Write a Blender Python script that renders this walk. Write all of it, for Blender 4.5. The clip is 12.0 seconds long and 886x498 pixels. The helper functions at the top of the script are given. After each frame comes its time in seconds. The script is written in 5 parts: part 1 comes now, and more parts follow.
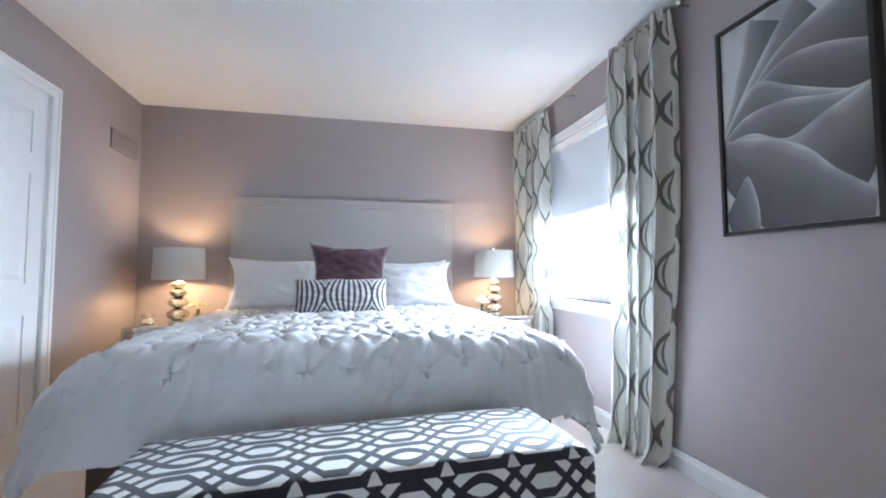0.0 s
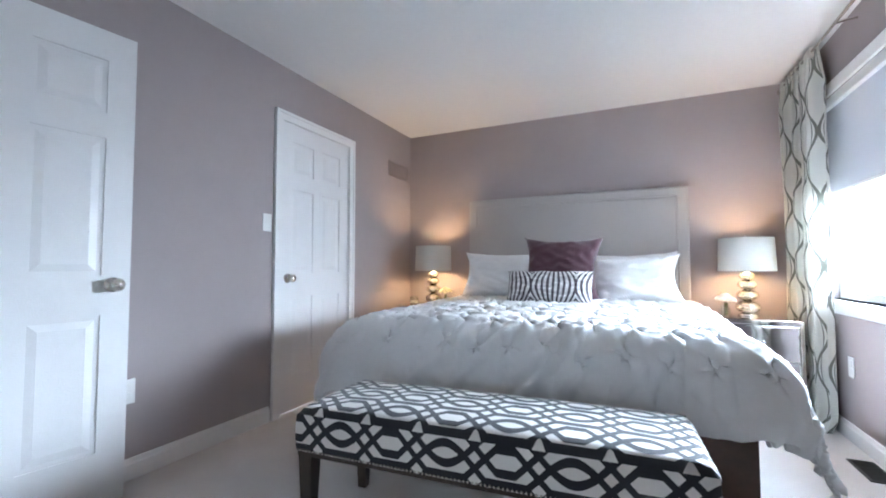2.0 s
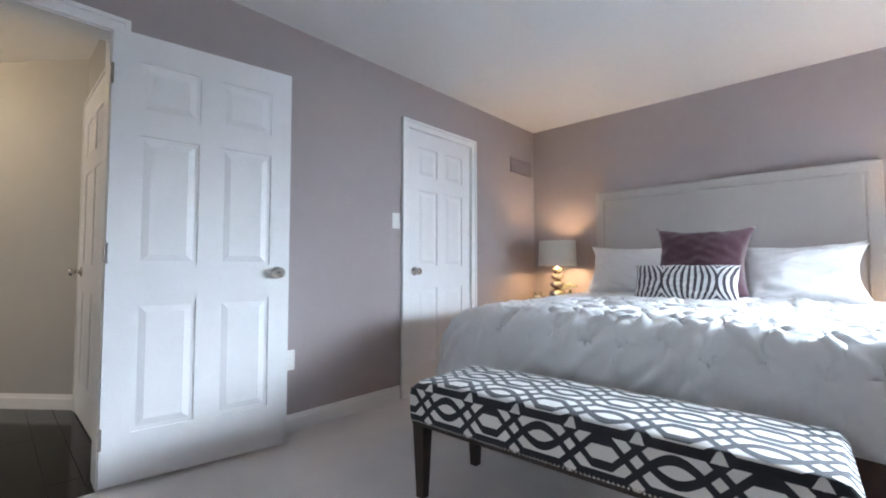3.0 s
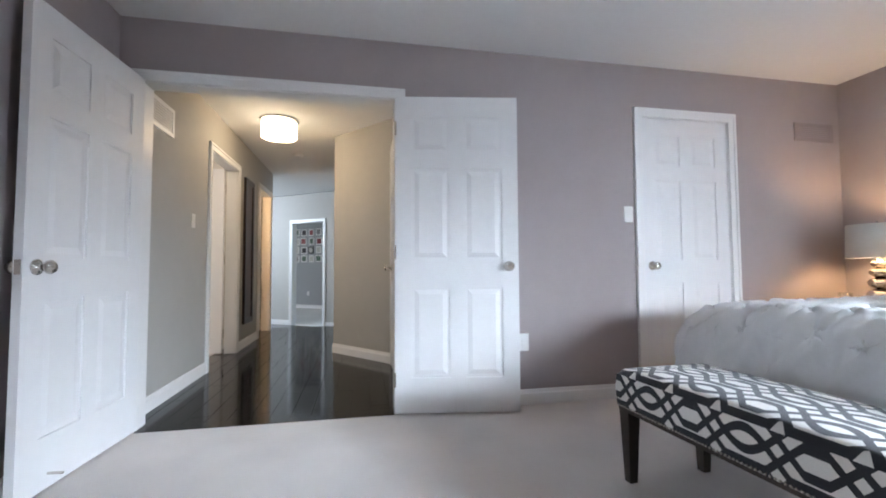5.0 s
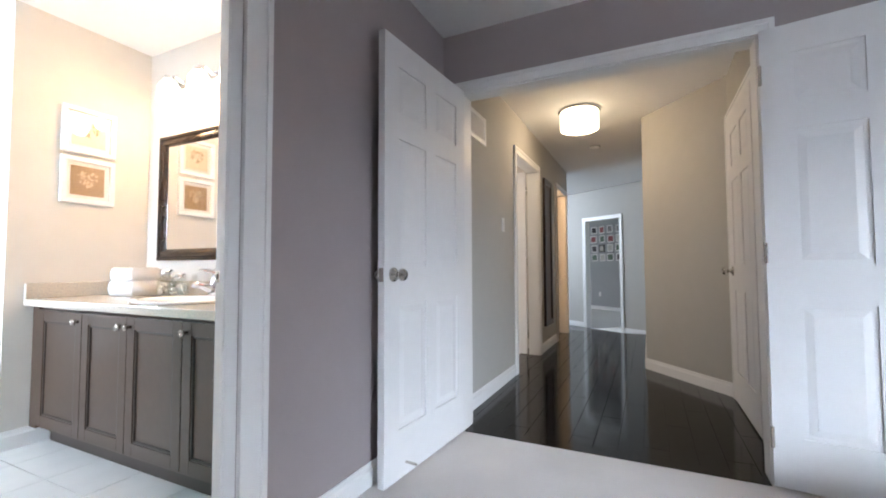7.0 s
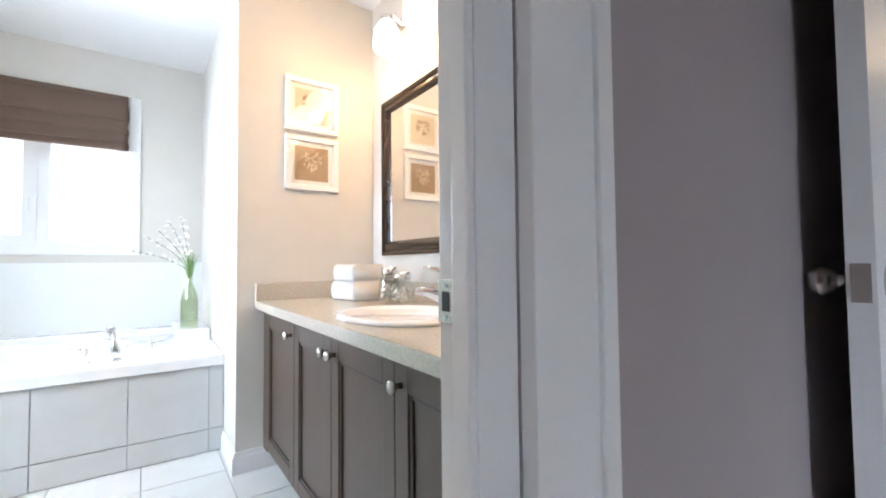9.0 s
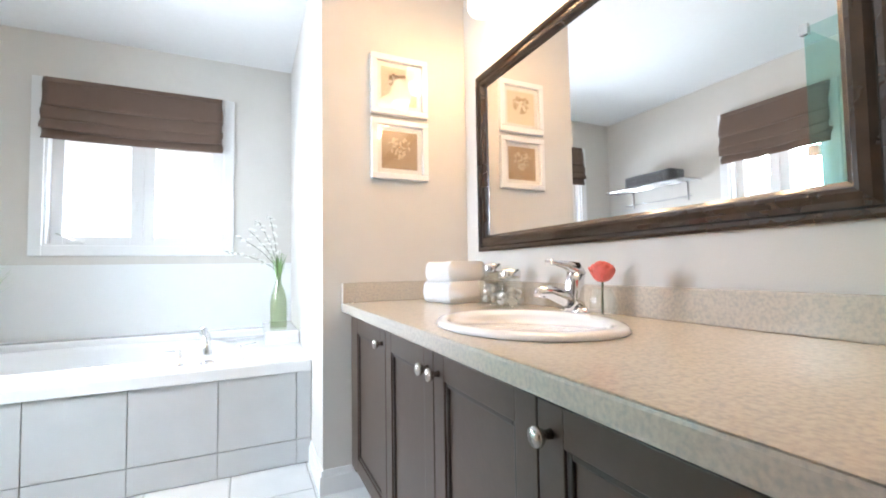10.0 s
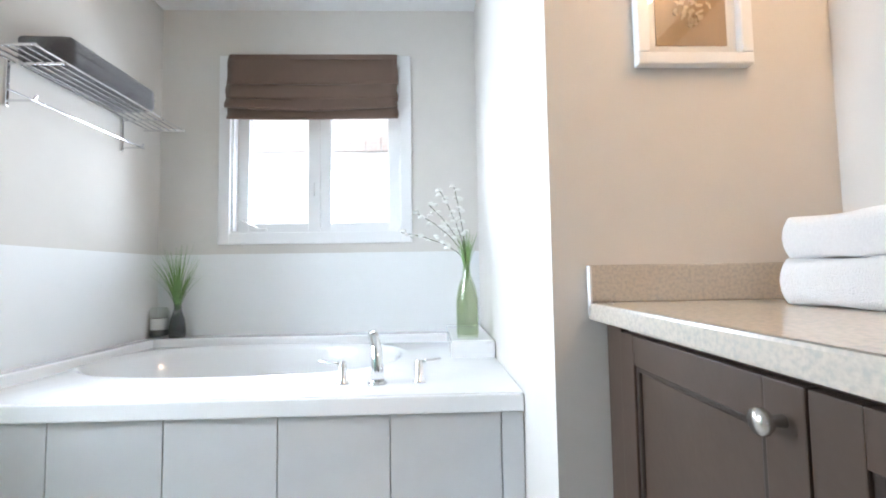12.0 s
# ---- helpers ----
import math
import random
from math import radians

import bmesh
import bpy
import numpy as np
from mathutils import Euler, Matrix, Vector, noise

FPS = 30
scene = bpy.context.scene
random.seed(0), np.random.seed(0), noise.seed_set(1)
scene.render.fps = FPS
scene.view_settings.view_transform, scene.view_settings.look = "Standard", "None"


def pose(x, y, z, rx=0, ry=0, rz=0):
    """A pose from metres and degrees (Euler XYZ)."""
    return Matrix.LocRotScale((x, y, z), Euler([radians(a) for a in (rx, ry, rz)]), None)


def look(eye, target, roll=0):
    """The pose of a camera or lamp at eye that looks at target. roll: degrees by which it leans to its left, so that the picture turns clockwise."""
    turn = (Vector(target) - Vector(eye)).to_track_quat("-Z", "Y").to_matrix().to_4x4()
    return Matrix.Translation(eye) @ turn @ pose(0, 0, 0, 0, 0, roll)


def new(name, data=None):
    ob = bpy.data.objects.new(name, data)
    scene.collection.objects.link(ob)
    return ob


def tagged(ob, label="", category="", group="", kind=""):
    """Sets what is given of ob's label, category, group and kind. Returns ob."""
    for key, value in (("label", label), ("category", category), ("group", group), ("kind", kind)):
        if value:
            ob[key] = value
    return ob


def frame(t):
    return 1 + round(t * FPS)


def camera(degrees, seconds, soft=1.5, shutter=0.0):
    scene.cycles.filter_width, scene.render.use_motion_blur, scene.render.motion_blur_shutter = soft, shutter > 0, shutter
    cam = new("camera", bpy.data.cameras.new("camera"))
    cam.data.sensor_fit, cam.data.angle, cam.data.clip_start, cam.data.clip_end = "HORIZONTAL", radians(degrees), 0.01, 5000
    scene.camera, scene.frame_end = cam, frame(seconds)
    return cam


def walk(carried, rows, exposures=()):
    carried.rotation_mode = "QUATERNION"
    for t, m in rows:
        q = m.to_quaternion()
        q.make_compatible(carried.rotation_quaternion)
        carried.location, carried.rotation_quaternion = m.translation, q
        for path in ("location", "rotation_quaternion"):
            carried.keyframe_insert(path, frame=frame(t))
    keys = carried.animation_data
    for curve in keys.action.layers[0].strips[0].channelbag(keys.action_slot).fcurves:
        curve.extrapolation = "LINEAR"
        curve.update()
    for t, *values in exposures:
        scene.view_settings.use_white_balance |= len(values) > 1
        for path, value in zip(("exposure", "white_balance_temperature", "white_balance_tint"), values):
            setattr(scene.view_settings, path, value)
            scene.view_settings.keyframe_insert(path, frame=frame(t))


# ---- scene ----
cam = camera(92.6, 12.0, soft=1.9)
PATH = [
    (0, (0.092, -0.15, 1.01), (0.531, 1.798, 1.126), -0.3),
    (0.5, (0.281, -0.201, 1.017), (0.387, 1.793, 1.131), -0.3),
    (1, (0.451, -0.209, 1.01), (0.231, 1.776, 1.119), -0.3),
    (1.5, (0.564, -0.229, 0.999), (0.023, 1.694, 1.106), -0.1),
    (2, (0.645, -0.271, 0.998), (-0.186, 1.546, 1.089), -0.1),
    (2.5, (0.714, -0.276, 0.976), (-0.388, 1.39, 1.063), -0.0),
    (4.5, (1.119, -0.148, 0.929), (-0.772, 0.498, 1.025), -0.3),
    (5, (1.172, -0.134, 0.914), (-0.788, 0.25, 1.008), -0.3),
    (5.5, (1.154, -0.135, 0.918), (-0.841, -0.025, 1.007), -0.2),
    (6, (1.045, -0.164, 0.933), (-0.941, -0.381, 1.023), -0.3),
    (6.5, (0.935, -0.229, 0.95), (-0.979, -0.803, 1.035), -0.1),
    (7, (0.792, -0.387, 0.96), (-1.006, -1.258, 1.049), -0.2),
    (7.5, (0.614, -0.591, 0.963), (-1.024, -1.736, 1.049), -0.1),
    (9.5, (0.075, -1.462, 0.965), (-0.923, -3.194, 1.044), -0.8),
    (10, (0.068, -1.603, 0.941), (-0.768, -3.418, 1.032), -0.9),
    (10.5, (0.062, -1.764, 0.918), (-0.615, -3.644, 1.014), -0.9),
    (11, (0.08, -1.998, 0.884), (-0.407, -3.935, 0.984), -0.9),
    (11.5, (0.082, -2.247, 0.865), (-0.218, -4.221, 0.974), -0.9),
    (12, (0.062, -2.495, 0.869), (0.0, -4.491, 0.985), -0.9),
]
walk(cam, [(t, look(eye, target, roll)) for t, eye, target, roll in PATH], [(0.0, 0.85, 5950, 9), (1.0, 0.8, 5950, 9), (2.5, 0.66, 6200, 10), (4.5, 0.68, 6450, 12), (5.5, 0.78, 6450, 12), (7.0, 0.65, 6500, 13), (7.6, 0.5, 6500, 13), (9.5, 0.35, 6550, 13), (11.0, 0.2, 6550, 13), (12.0, 0.0, 6550, 13)])

# ---- light ----
world = bpy.data.worlds.new("sky")
scene.world = world
world.use_nodes = True
wn = world.node_tree.nodes
sky = wn.new("ShaderNodeTexSky")
sky.sky_type, sky.sun_disc = "NISHITA", False
sky.sun_elevation, sky.sun_rotation = radians(27), radians(160)
world.node_tree.links.new(sky.outputs[0], wn["Background"].inputs[0])
wn["Background"].inputs[1].default_value = 0.15


def lamp(name, kind, m, power, color, size=0.1, size_y=None, angle=None, spread=180):
    data = bpy.data.lights.new(name, kind)
    data.energy, data.color = power, color
    if kind == "AREA":
        data.shape, data.size, data.size_y, data.spread = "RECTANGLE", size, size_y or size, radians(spread)
    elif kind == "POINT":
        data.shadow_soft_size = size
    elif kind == "SUN":
        data.angle = radians(angle)
    ob = new(name, data)
    ob.matrix_world = m
    return ob


DAY = (0.73, 0.86, 1.0)
WARM = (1.0, 0.64, 0.33)
lamp("sun", "SUN", look((0, 0, 9), (14, -11, 0)), 5.0, (1.0, 0.97, 0.93), angle=1.0)
lamp("bedroom_window_light", "AREA", look((2.37, 2.95, 1.50), (0.0, 1.5, 0.30)), 225, DAY, 1.8, 1.0, spread=150)
lamp("bedroom_sky_light", "AREA", look((2.90, 4.2, 1.85), (-0.6, -1.3, 0.3)), 560, DAY, 1.4, 1.0, spread=130)
lamp("bedroom_shade_light", "AREA", look((2.10, 2.67, 1.78), (-0.3, 2.6, 1.7)), 24, DAY, 1.2, 0.5)
lamp("bath_window_light", "AREA", look((0.71, -5.32, 1.28), (0.3, -2.4, 0.3)), 75, DAY, 1.1, 0.56)
lamp("bath_side_window_light", "AREA", look((1.98, -3.30, 1.45), (0.1, -4.6, 0.5)), 175, DAY, 0.8, 0.85)
for lx in (-1.165, 1.372):
    lamp("bedside_bulb", "POINT", pose(lx, 3.46, 1.055), 12, WARM, 0.05)
for k in range(4):
    lamp("vanity_bulb", "POINT", pose(-0.815, -3.08 + 0.29 * k, 1.985), 5.5, (1.0, 0.60, 0.28), 0.045)
lamp("hall_bulb", "POINT", pose(-3.225, -0.93, 2.12), 6, (1.0, 0.72, 0.42), 0.06)
# no fixtures here: unseen lamps added to brighten the landing and hall rooms
lamp("far_room_fill", "AREA", look((-10.4, 0.6, 2.0), (-10.6, -2.0, 0.4)), 130, DAY, 1.2, 1.2)
lamp("landing_fill", "AREA", look((-7.0, -3.6, 2.0), (-6.9, -1.0, 0.6)), 55, DAY, 1.2, 1.2)
lamp("side_room_fill", "AREA", look((-3.6, -3.6, 1.6), (-3.6, -1.6, 1.0)), 18, (1.0, 0.9, 0.78), 1.0, 1.2)
lamp("linen_room_fill", "POINT", pose(-5.3, -2.3, 2.0), 30, WARM, 0.1)

# ---- materials ----


def material(name, color, rough=0.5, metal=0.0, grain=40.0, vary=0.06, bump=0.15, bump_scale=None, stain=1.3, coat=0.0, sheen=0.0, spec=0.5, coords="Object"):
    """A surface with grain and slow stains in its colour, and fine relief."""
    m = bpy.data.materials.new(name)
    m.use_nodes = True
    nt = m.node_tree
    n, link = nt.nodes, nt.links.new
    b = n["Principled BSDF"]
    b.inputs["Roughness"].default_value, b.inputs["Metallic"].default_value = rough, metal
    b.inputs["Coat Weight"].default_value, b.inputs["Sheen Weight"].default_value = coat, sheen
    b.inputs["Specular IOR Level"].default_value = spec
    tc = n.new("ShaderNodeTexCoord")
    fine, slow = n.new("ShaderNodeTexNoise"), n.new("ShaderNodeTexNoise")
    fine.inputs["Scale"].default_value, slow.inputs["Scale"].default_value = grain, stain
    fine.inputs["Detail"].default_value, slow.inputs["Detail"].default_value = 4, 3
    for t in (fine, slow):
        link(tc.outputs[coords], t.inputs["Vector"])
    add = n.new("ShaderNodeMath")
    add.operation = "ADD"
    link(fine.outputs["Fac"], add.inputs[0]), link(slow.outputs["Fac"], add.inputs[1])
    mr = n.new("ShaderNodeMapRange")
    mr.inputs["From Min"].default_value, mr.inputs["From Max"].default_value = 0.6, 1.4
    mr.inputs["To Min"].default_value, mr.inputs["To Max"].default_value = 1 - vary, 1 + vary
    link(add.outputs[0], mr.inputs["Value"])
    mul = n.new("ShaderNodeVectorMath")
    mul.operation, mul.name = "SCALE", "tone"
    mul.inputs[0].default_value = color
    link(mr.outputs[0], mul.inputs["Scale"])
    link(mul.outputs[0], b.inputs["Base Color"])
    if bump:
        relief = n.new("ShaderNodeTexNoise")
        relief.inputs["Scale"].default_value, relief.inputs["Detail"].default_value = bump_scale or grain * 3, 3
        link(tc.outputs[coords], relief.inputs["Vector"])
        bp = n.new("ShaderNodeBump")
        bp.inputs["Strength"].default_value, bp.inputs["Distance"].default_value = bump, 0.004
        link(relief.outputs["Fac"], bp.inputs["Height"]), link(bp.outputs[0], b.inputs["Normal"])
    return m


class Nodes:
    """Short spellings for shader arithmetic."""

    def __init__(self, m):
        self.nt = m.node_tree
        self.n, self.link = self.nt.nodes, self.nt.links.new

    def op(self, kind, a, b=0.0, c=0.0):
        x = self.n.new("ShaderNodeMath")
        x.operation = kind
        for k, v in enumerate((a, b, c)):
            if isinstance(v, (int, float)):
                x.inputs[k].default_value = v
            else:
                self.link(v, x.inputs[k])
        return x.outputs[0]

    def uv(self):
        t, s = self.n.new("ShaderNodeUVMap"), self.n.new("ShaderNodeSeparateXYZ")
        self.link(t.outputs[0], s.inputs[0])
        return s.outputs[0], s.outputs[1]

    def near(self, value, period, half):
        """1 where value is within half of a multiple of period."""
        f = self.op("PINGPONG", value, period / 2)
        return self.op("LESS_THAN", f, half)

    def mix(self, fac, a, b):
        x = self.n.new("ShaderNodeMix")
        x.data_type = "RGBA"
        self.link(fac, x.inputs["Factor"])
        for k, v in (("A", a), ("B", b)):
            sock = [i for i in x.inputs if i.name == k and i.type == "RGBA"][0]
            if isinstance(v, tuple):
                sock.default_value = (*v, 1)
            else:
                self.link(v, sock)
        return [o for o in x.outputs if o.type == "RGBA"][0]


def set_colour(m, out):
    m.node_tree.links.new(out, m.node_tree.nodes["Principled BSDF"].inputs["Base Color"])


MAUVE = material("mauve_wall_paint", (0.36, 0.315, 0.315), 0.75, grain=9, vary=0.03, bump=0.12, bump_scale=260)
GREIGE = material("greige_bath_paint", (0.64, 0.61, 0.57), 0.7, grain=9, vary=0.03, bump=0.12, bump_scale=260)
HALLP = material("hall_grey_paint", (0.43, 0.42, 0.395), 0.7, grain=9, vary=0.03, bump=0.12, bump_scale=260)
FARP = material("blue_grey_paint", (0.36, 0.38, 0.40), 0.7, grain=9, vary=0.03, bump=0.1, bump_scale=260)
CEIL = material("ceiling_paint", (0.80, 0.80, 0.80), 0.85, grain=30, vary=0.02, bump=0.3, bump_scale=160)
TRIM = material("white_trim_paint", (0.80, 0.80, 0.80), 0.35, grain=14, vary=0.02, bump=0.05, bump_scale=120)
DOORP = material("white_door_paint", (0.78, 0.78, 0.79), 0.4, grain=14, vary=0.025, bump=0.08, bump_scale=160)
CARPET = material("beige_carpet", (0.74, 0.695, 0.67), 0.95, grain=180, vary=0.16, bump=0.9, bump_scale=420, stain=2.2, sheen=0.3, spec=0.1)
WOODF = material("dark_floor_boards", (0.007, 0.0055, 0.005), 0.10, grain=30, vary=0.35, bump=0.04, bump_scale=60, spec=0.2)
DARKW = material("espresso_wood", (0.035, 0.022, 0.016), 0.35, grain=25, vary=0.3, bump=0.08)
BEDW = material("walnut_bed_wood", (0.075, 0.035, 0.02), 0.4, grain=25, vary=0.3, bump=0.08)
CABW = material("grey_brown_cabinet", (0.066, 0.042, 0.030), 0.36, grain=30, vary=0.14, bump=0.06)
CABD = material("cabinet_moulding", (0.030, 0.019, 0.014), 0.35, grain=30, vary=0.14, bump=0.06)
LINEN = material("grey_linen", (0.42, 0.395, 0.38), 0.9, grain=260, vary=0.12, bump=0.5, bump_scale=700, sheen=0.3)
DUVETM = material("white_cotton", (0.80, 0.80, 0.81), 0.85, grain=60, vary=0.03, bump=0.25, bump_scale=500, sheen=0.2)
SHAM = material("white_sham_cotton", (0.80, 0.80, 0.81), 0.85, grain=30, vary=0.04, bump=0.35, bump_scale=34, sheen=0.2)
PLUM = material("plum_velvet", (0.07, 0.02, 0.034), 0.8, grain=60, vary=0.2, bump=0.25, bump_scale=300, sheen=0.6)
SHADE = material("lamp_shade_linen", (0.66, 0.64, 0.60), 0.9, grain=200, vary=0.08, bump=0.3, bump_scale=600)
MERCURY = material("mercury_glass", (0.72, 0.66, 0.58), 0.16, 1.0, grain=22, vary=0.35, bump=0.15, bump_scale=40)
CHROME = material("chrome", (0.75, 0.75, 0.76), 0.1, 1.0, grain=20, vary=0.03, bump=0)
NICKEL = material("brushed_nickel", (0.60, 0.57, 0.53), 0.27, 1.0, grain=90, vary=0.1, bump=0.05)
SILVER = material("mirrored_panel", (0.78, 0.79, 0.80), 0.06, 1.0, grain=6, vary=0.04, bump=0)
BRONZE = material("dark_bronze_frame", (0.030, 0.018, 0.012), 0.27, grain=18, vary=0.5, bump=0.06, coat=0.3)
BLACK = material("black_frame", (0.012, 0.012, 0.013), 0.35, grain=40, vary=0.2, bump=0.05)
PLASTIC = material("white_plastic", (0.78, 0.78, 0.77), 0.4, grain=10, vary=0.02, bump=0)
CERAMIC = material("white_enamel", (0.82, 0.82, 0.82), 0.12, grain=5, vary=0.015, bump=0, coat=0.4)
SURROUND = material("white_wall_panel", (0.78, 0.79, 0.79), 0.3, grain=5, vary=0.02, bump=0.03)
TILE = material("grey_ceramic_tile", (0.56, 0.565, 0.57), 0.3, grain=8, vary=0.05, bump=0.04, coords="Object")
FTILE = material("floor_tile", (0.66, 0.66, 0.65), 0.28, grain=8, vary=0.06, bump=0.04)
GROUT = material("grout", (0.40, 0.40, 0.39), 0.9, grain=80, vary=0.1, bump=0.3)
SUEDE = material("brown_blind_fabric", (0.135, 0.085, 0.062), 0.9, grain=140, vary=0.15, bump=0.4, bump_scale=500, sheen=0.2)
TOWEL = material("white_towel", (0.82, 0.81, 0.80), 0.95, grain=200, vary=0.06, bump=1.0, bump_scale=420, sheen=0.4)
GTOWEL = material("charcoal_towel", (0.065, 0.06, 0.062), 0.95, grain=160, vary=0.3, bump=1.0, bump_scale=380, sheen=0.4)
LEAF = material("grass_blade", (0.19, 0.33, 0.11), 0.5, grain=30, vary=0.3, bump=0)
STEM = material("stem", (0.09, 0.10, 0.04), 0.6, grain=30, vary=0.3, bump=0)
BLOSSOM = material("white_blossom", (0.80, 0.79, 0.75), 0.7, grain=60, vary=0.08, bump=0.1)
CREAMF = material("cream_blossom", (0.72, 0.68, 0.46), 0.7, grain=60, vary=0.12, bump=0.1)
ROSE = material("coral_rose", (0.78, 0.16, 0.13), 0.6, grain=40, vary=0.2, bump=0.1)
KRAFT = material("kraft_paper", (0.42, 0.30, 0.18), 0.9, grain=120, vary=0.2, bump=0.2)
HEARTM = material("paper_hearts", (0.70, 0.58, 0.40), 0.8, grain=40, vary=0.1, bump=0)
CREAMP = material("cream_craft_paper", (0.70, 0.62, 0.46), 0.9, grain=120, vary=0.12, bump=0.2)
GOLDP = material("gold_paper_scraps", (0.36, 0.25, 0.12), 0.6, grain=40, vary=0.2, bump=0)
MATTE = material("white_mat_board", (0.80, 0.79, 0.77), 0.8, grain=40, vary=0.02, bump=0)
SHELL = material("white_shells", (0.75, 0.72, 0.68), 0.5, grain=40, vary=0.1, bump=0.3)
VENTD = material("dark_vent_metal", (0.03, 0.028, 0.027), 0.45, 0.4, grain=40, vary=0.2, bump=0.05)
VENTM = material("mauve_painted_grille", (0.30, 0.26, 0.26), 0.6, grain=20, vary=0.04, bump=0)
SOIL = material("ground_grass", (0.07, 0.10, 0.04), 0.95, grain=20, vary=0.4, bump=0.6)
SIDING = material("pale_siding", (0.82, 0.82, 0.82), 0.7, grain=12, vary=0.04, bump=0.1)
ROOFM = material("roof_shingle", (0.10, 0.095, 0.09), 0.9, grain=30, vary=0.3, bump=0.5)


def granite():
    m = material("speckled_laminate", (0.50, 0.44, 0.37), 0.24, grain=70, vary=0.25, bump=0.03, coat=0.2)
    k = Nodes(m)
    v = k.n.new("ShaderNodeTexNoise")
    v.inputs["Scale"].default_value, v.inputs["Detail"].default_value = 130, 6
    k.link(k.n["Texture Coordinate"].outputs["Object"], v.inputs["Vector"])
    r = k.n.new("ShaderNodeValToRGB")
    r.color_ramp.elements[0].position, r.color_ramp.elements[0].color = 0.34, (0.44, 0.41, 0.365, 1)
    r.color_ramp.elements[1].position, r.color_ramp.elements[1].color = 0.62, (0.56, 0.50, 0.42, 1)
    e = r.color_ramp.elements.new(0.48)
    e.color = (0.51, 0.455, 0.385, 1)
    k.link(v.outputs["Fac"], r.inputs[0])
    set_colour(m, r.outputs[0])
    return m


def glass(name, color=(1, 1, 1), rough=0.0, gloss=0.06):
    """A thin pane: mostly clear, with a mirror's gloss."""
    m = bpy.data.materials.new(name)
    m.use_nodes = True
    k = Nodes(m)
    out = k.n["Material Output"]
    tr, gl, mx = (k.n.new(i) for i in ("ShaderNodeBsdfTransparent", "ShaderNodeBsdfGlossy", "ShaderNodeMixShader"))
    tr.inputs[0].default_value, gl.inputs["Roughness"].default_value = (*color, 1), rough
    mx.inputs[0].default_value = gloss
    k.link(tr.outputs[0], mx.inputs[1]), k.link(gl.outputs[0], mx.inputs[2])
    k.link(mx.outputs[0], out.inputs[0])
    return m


def glowing(name, color, strength):
    m = bpy.data.materials.new(name)
    m.use_nodes = True
    b = m.node_tree.nodes["Principled BSDF"]
    b.inputs["Base Color"].default_value = (0.8, 0.8, 0.78, 1)
    b.inputs["Emission Color"].default_value, b.inputs["Emission Strength"].default_value = (*color, 1), strength
    return m


def translucent(name, color, amount):
    m = material(name, color, 0.9, grain=300, vary=0.04, bump=0.2, bump_scale=800)
    k = Nodes(m)
    t, mx = k.n.new("ShaderNodeBsdfTranslucent"), k.n.new("ShaderNodeMixShader")
    t.inputs[0].default_value = (*color, 1)
    mx.inputs[0].default_value = amount
    k.link(k.n["Principled BSDF"].outputs[0], mx.inputs[1]), k.link(t.outputs[0], mx.inputs[2])
    k.link(mx.outputs[0], k.n["Material Output"].inputs[0])
    return m


def curtain_cloth():
    """Cream cloth with interlaced grey waves."""
    m = material("ogee_curtain_cloth", (0.84, 0.83, 0.79), 0.85, grain=200, vary=0.06, bump=0.3, bump_scale=600, sheen=0.2)
    k = Nodes(m)
    u, v = k.uv()
    strip, drop = 0.078, 0.42
    wave = k.op("SINE", k.op("MULTIPLY", v, 2 * math.pi / drop))
    f = k.op("PINGPONG", k.op("ADD", u, k.op("MULTIPLY", k.op("SINE", k.op("MULTIPLY", v, 3.1)), 0.006)), strip)
    outer = k.op("ABSOLUTE", k.op("SUBTRACT", f, k.op("MULTIPLY_ADD", wave, 0.44 * strip, 0.5 * strip)))
    inner = k.op("ABSOLUTE", k.op("SUBTRACT", f, k.op("MULTIPLY_ADD", wave, 0.16 * strip, 0.5 * strip)))
    thick = k.op("MULTIPLY_ADD", k.op("ABSOLUTE", wave), 0.0010, 0.0066)
    thin = k.op("MULTIPLY_ADD", k.op("ABSOLUTE", wave), 0.0022, 0.0008)
    line = k.op("MAXIMUM", k.op("LESS_THAN", outer, thick), k.op("LESS_THAN", inner, thin))
    tint = k.mix(line, k.n["tone"].outputs[0], (0.23, 0.23, 0.205))
    set_colour(m, tint)
    t, mx = k.n.new("ShaderNodeBsdfTranslucent"), k.n.new("ShaderNodeMixShader")
    mx.inputs[0].default_value = 0.5
    k.link(tint, t.inputs[0]), k.link(k.n["Principled BSDF"].outputs[0], mx.inputs[1])
    k.link(t.outputs[0], mx.inputs[2]), k.link(mx.outputs[0], k.n["Material Output"].inputs[0])
    return m


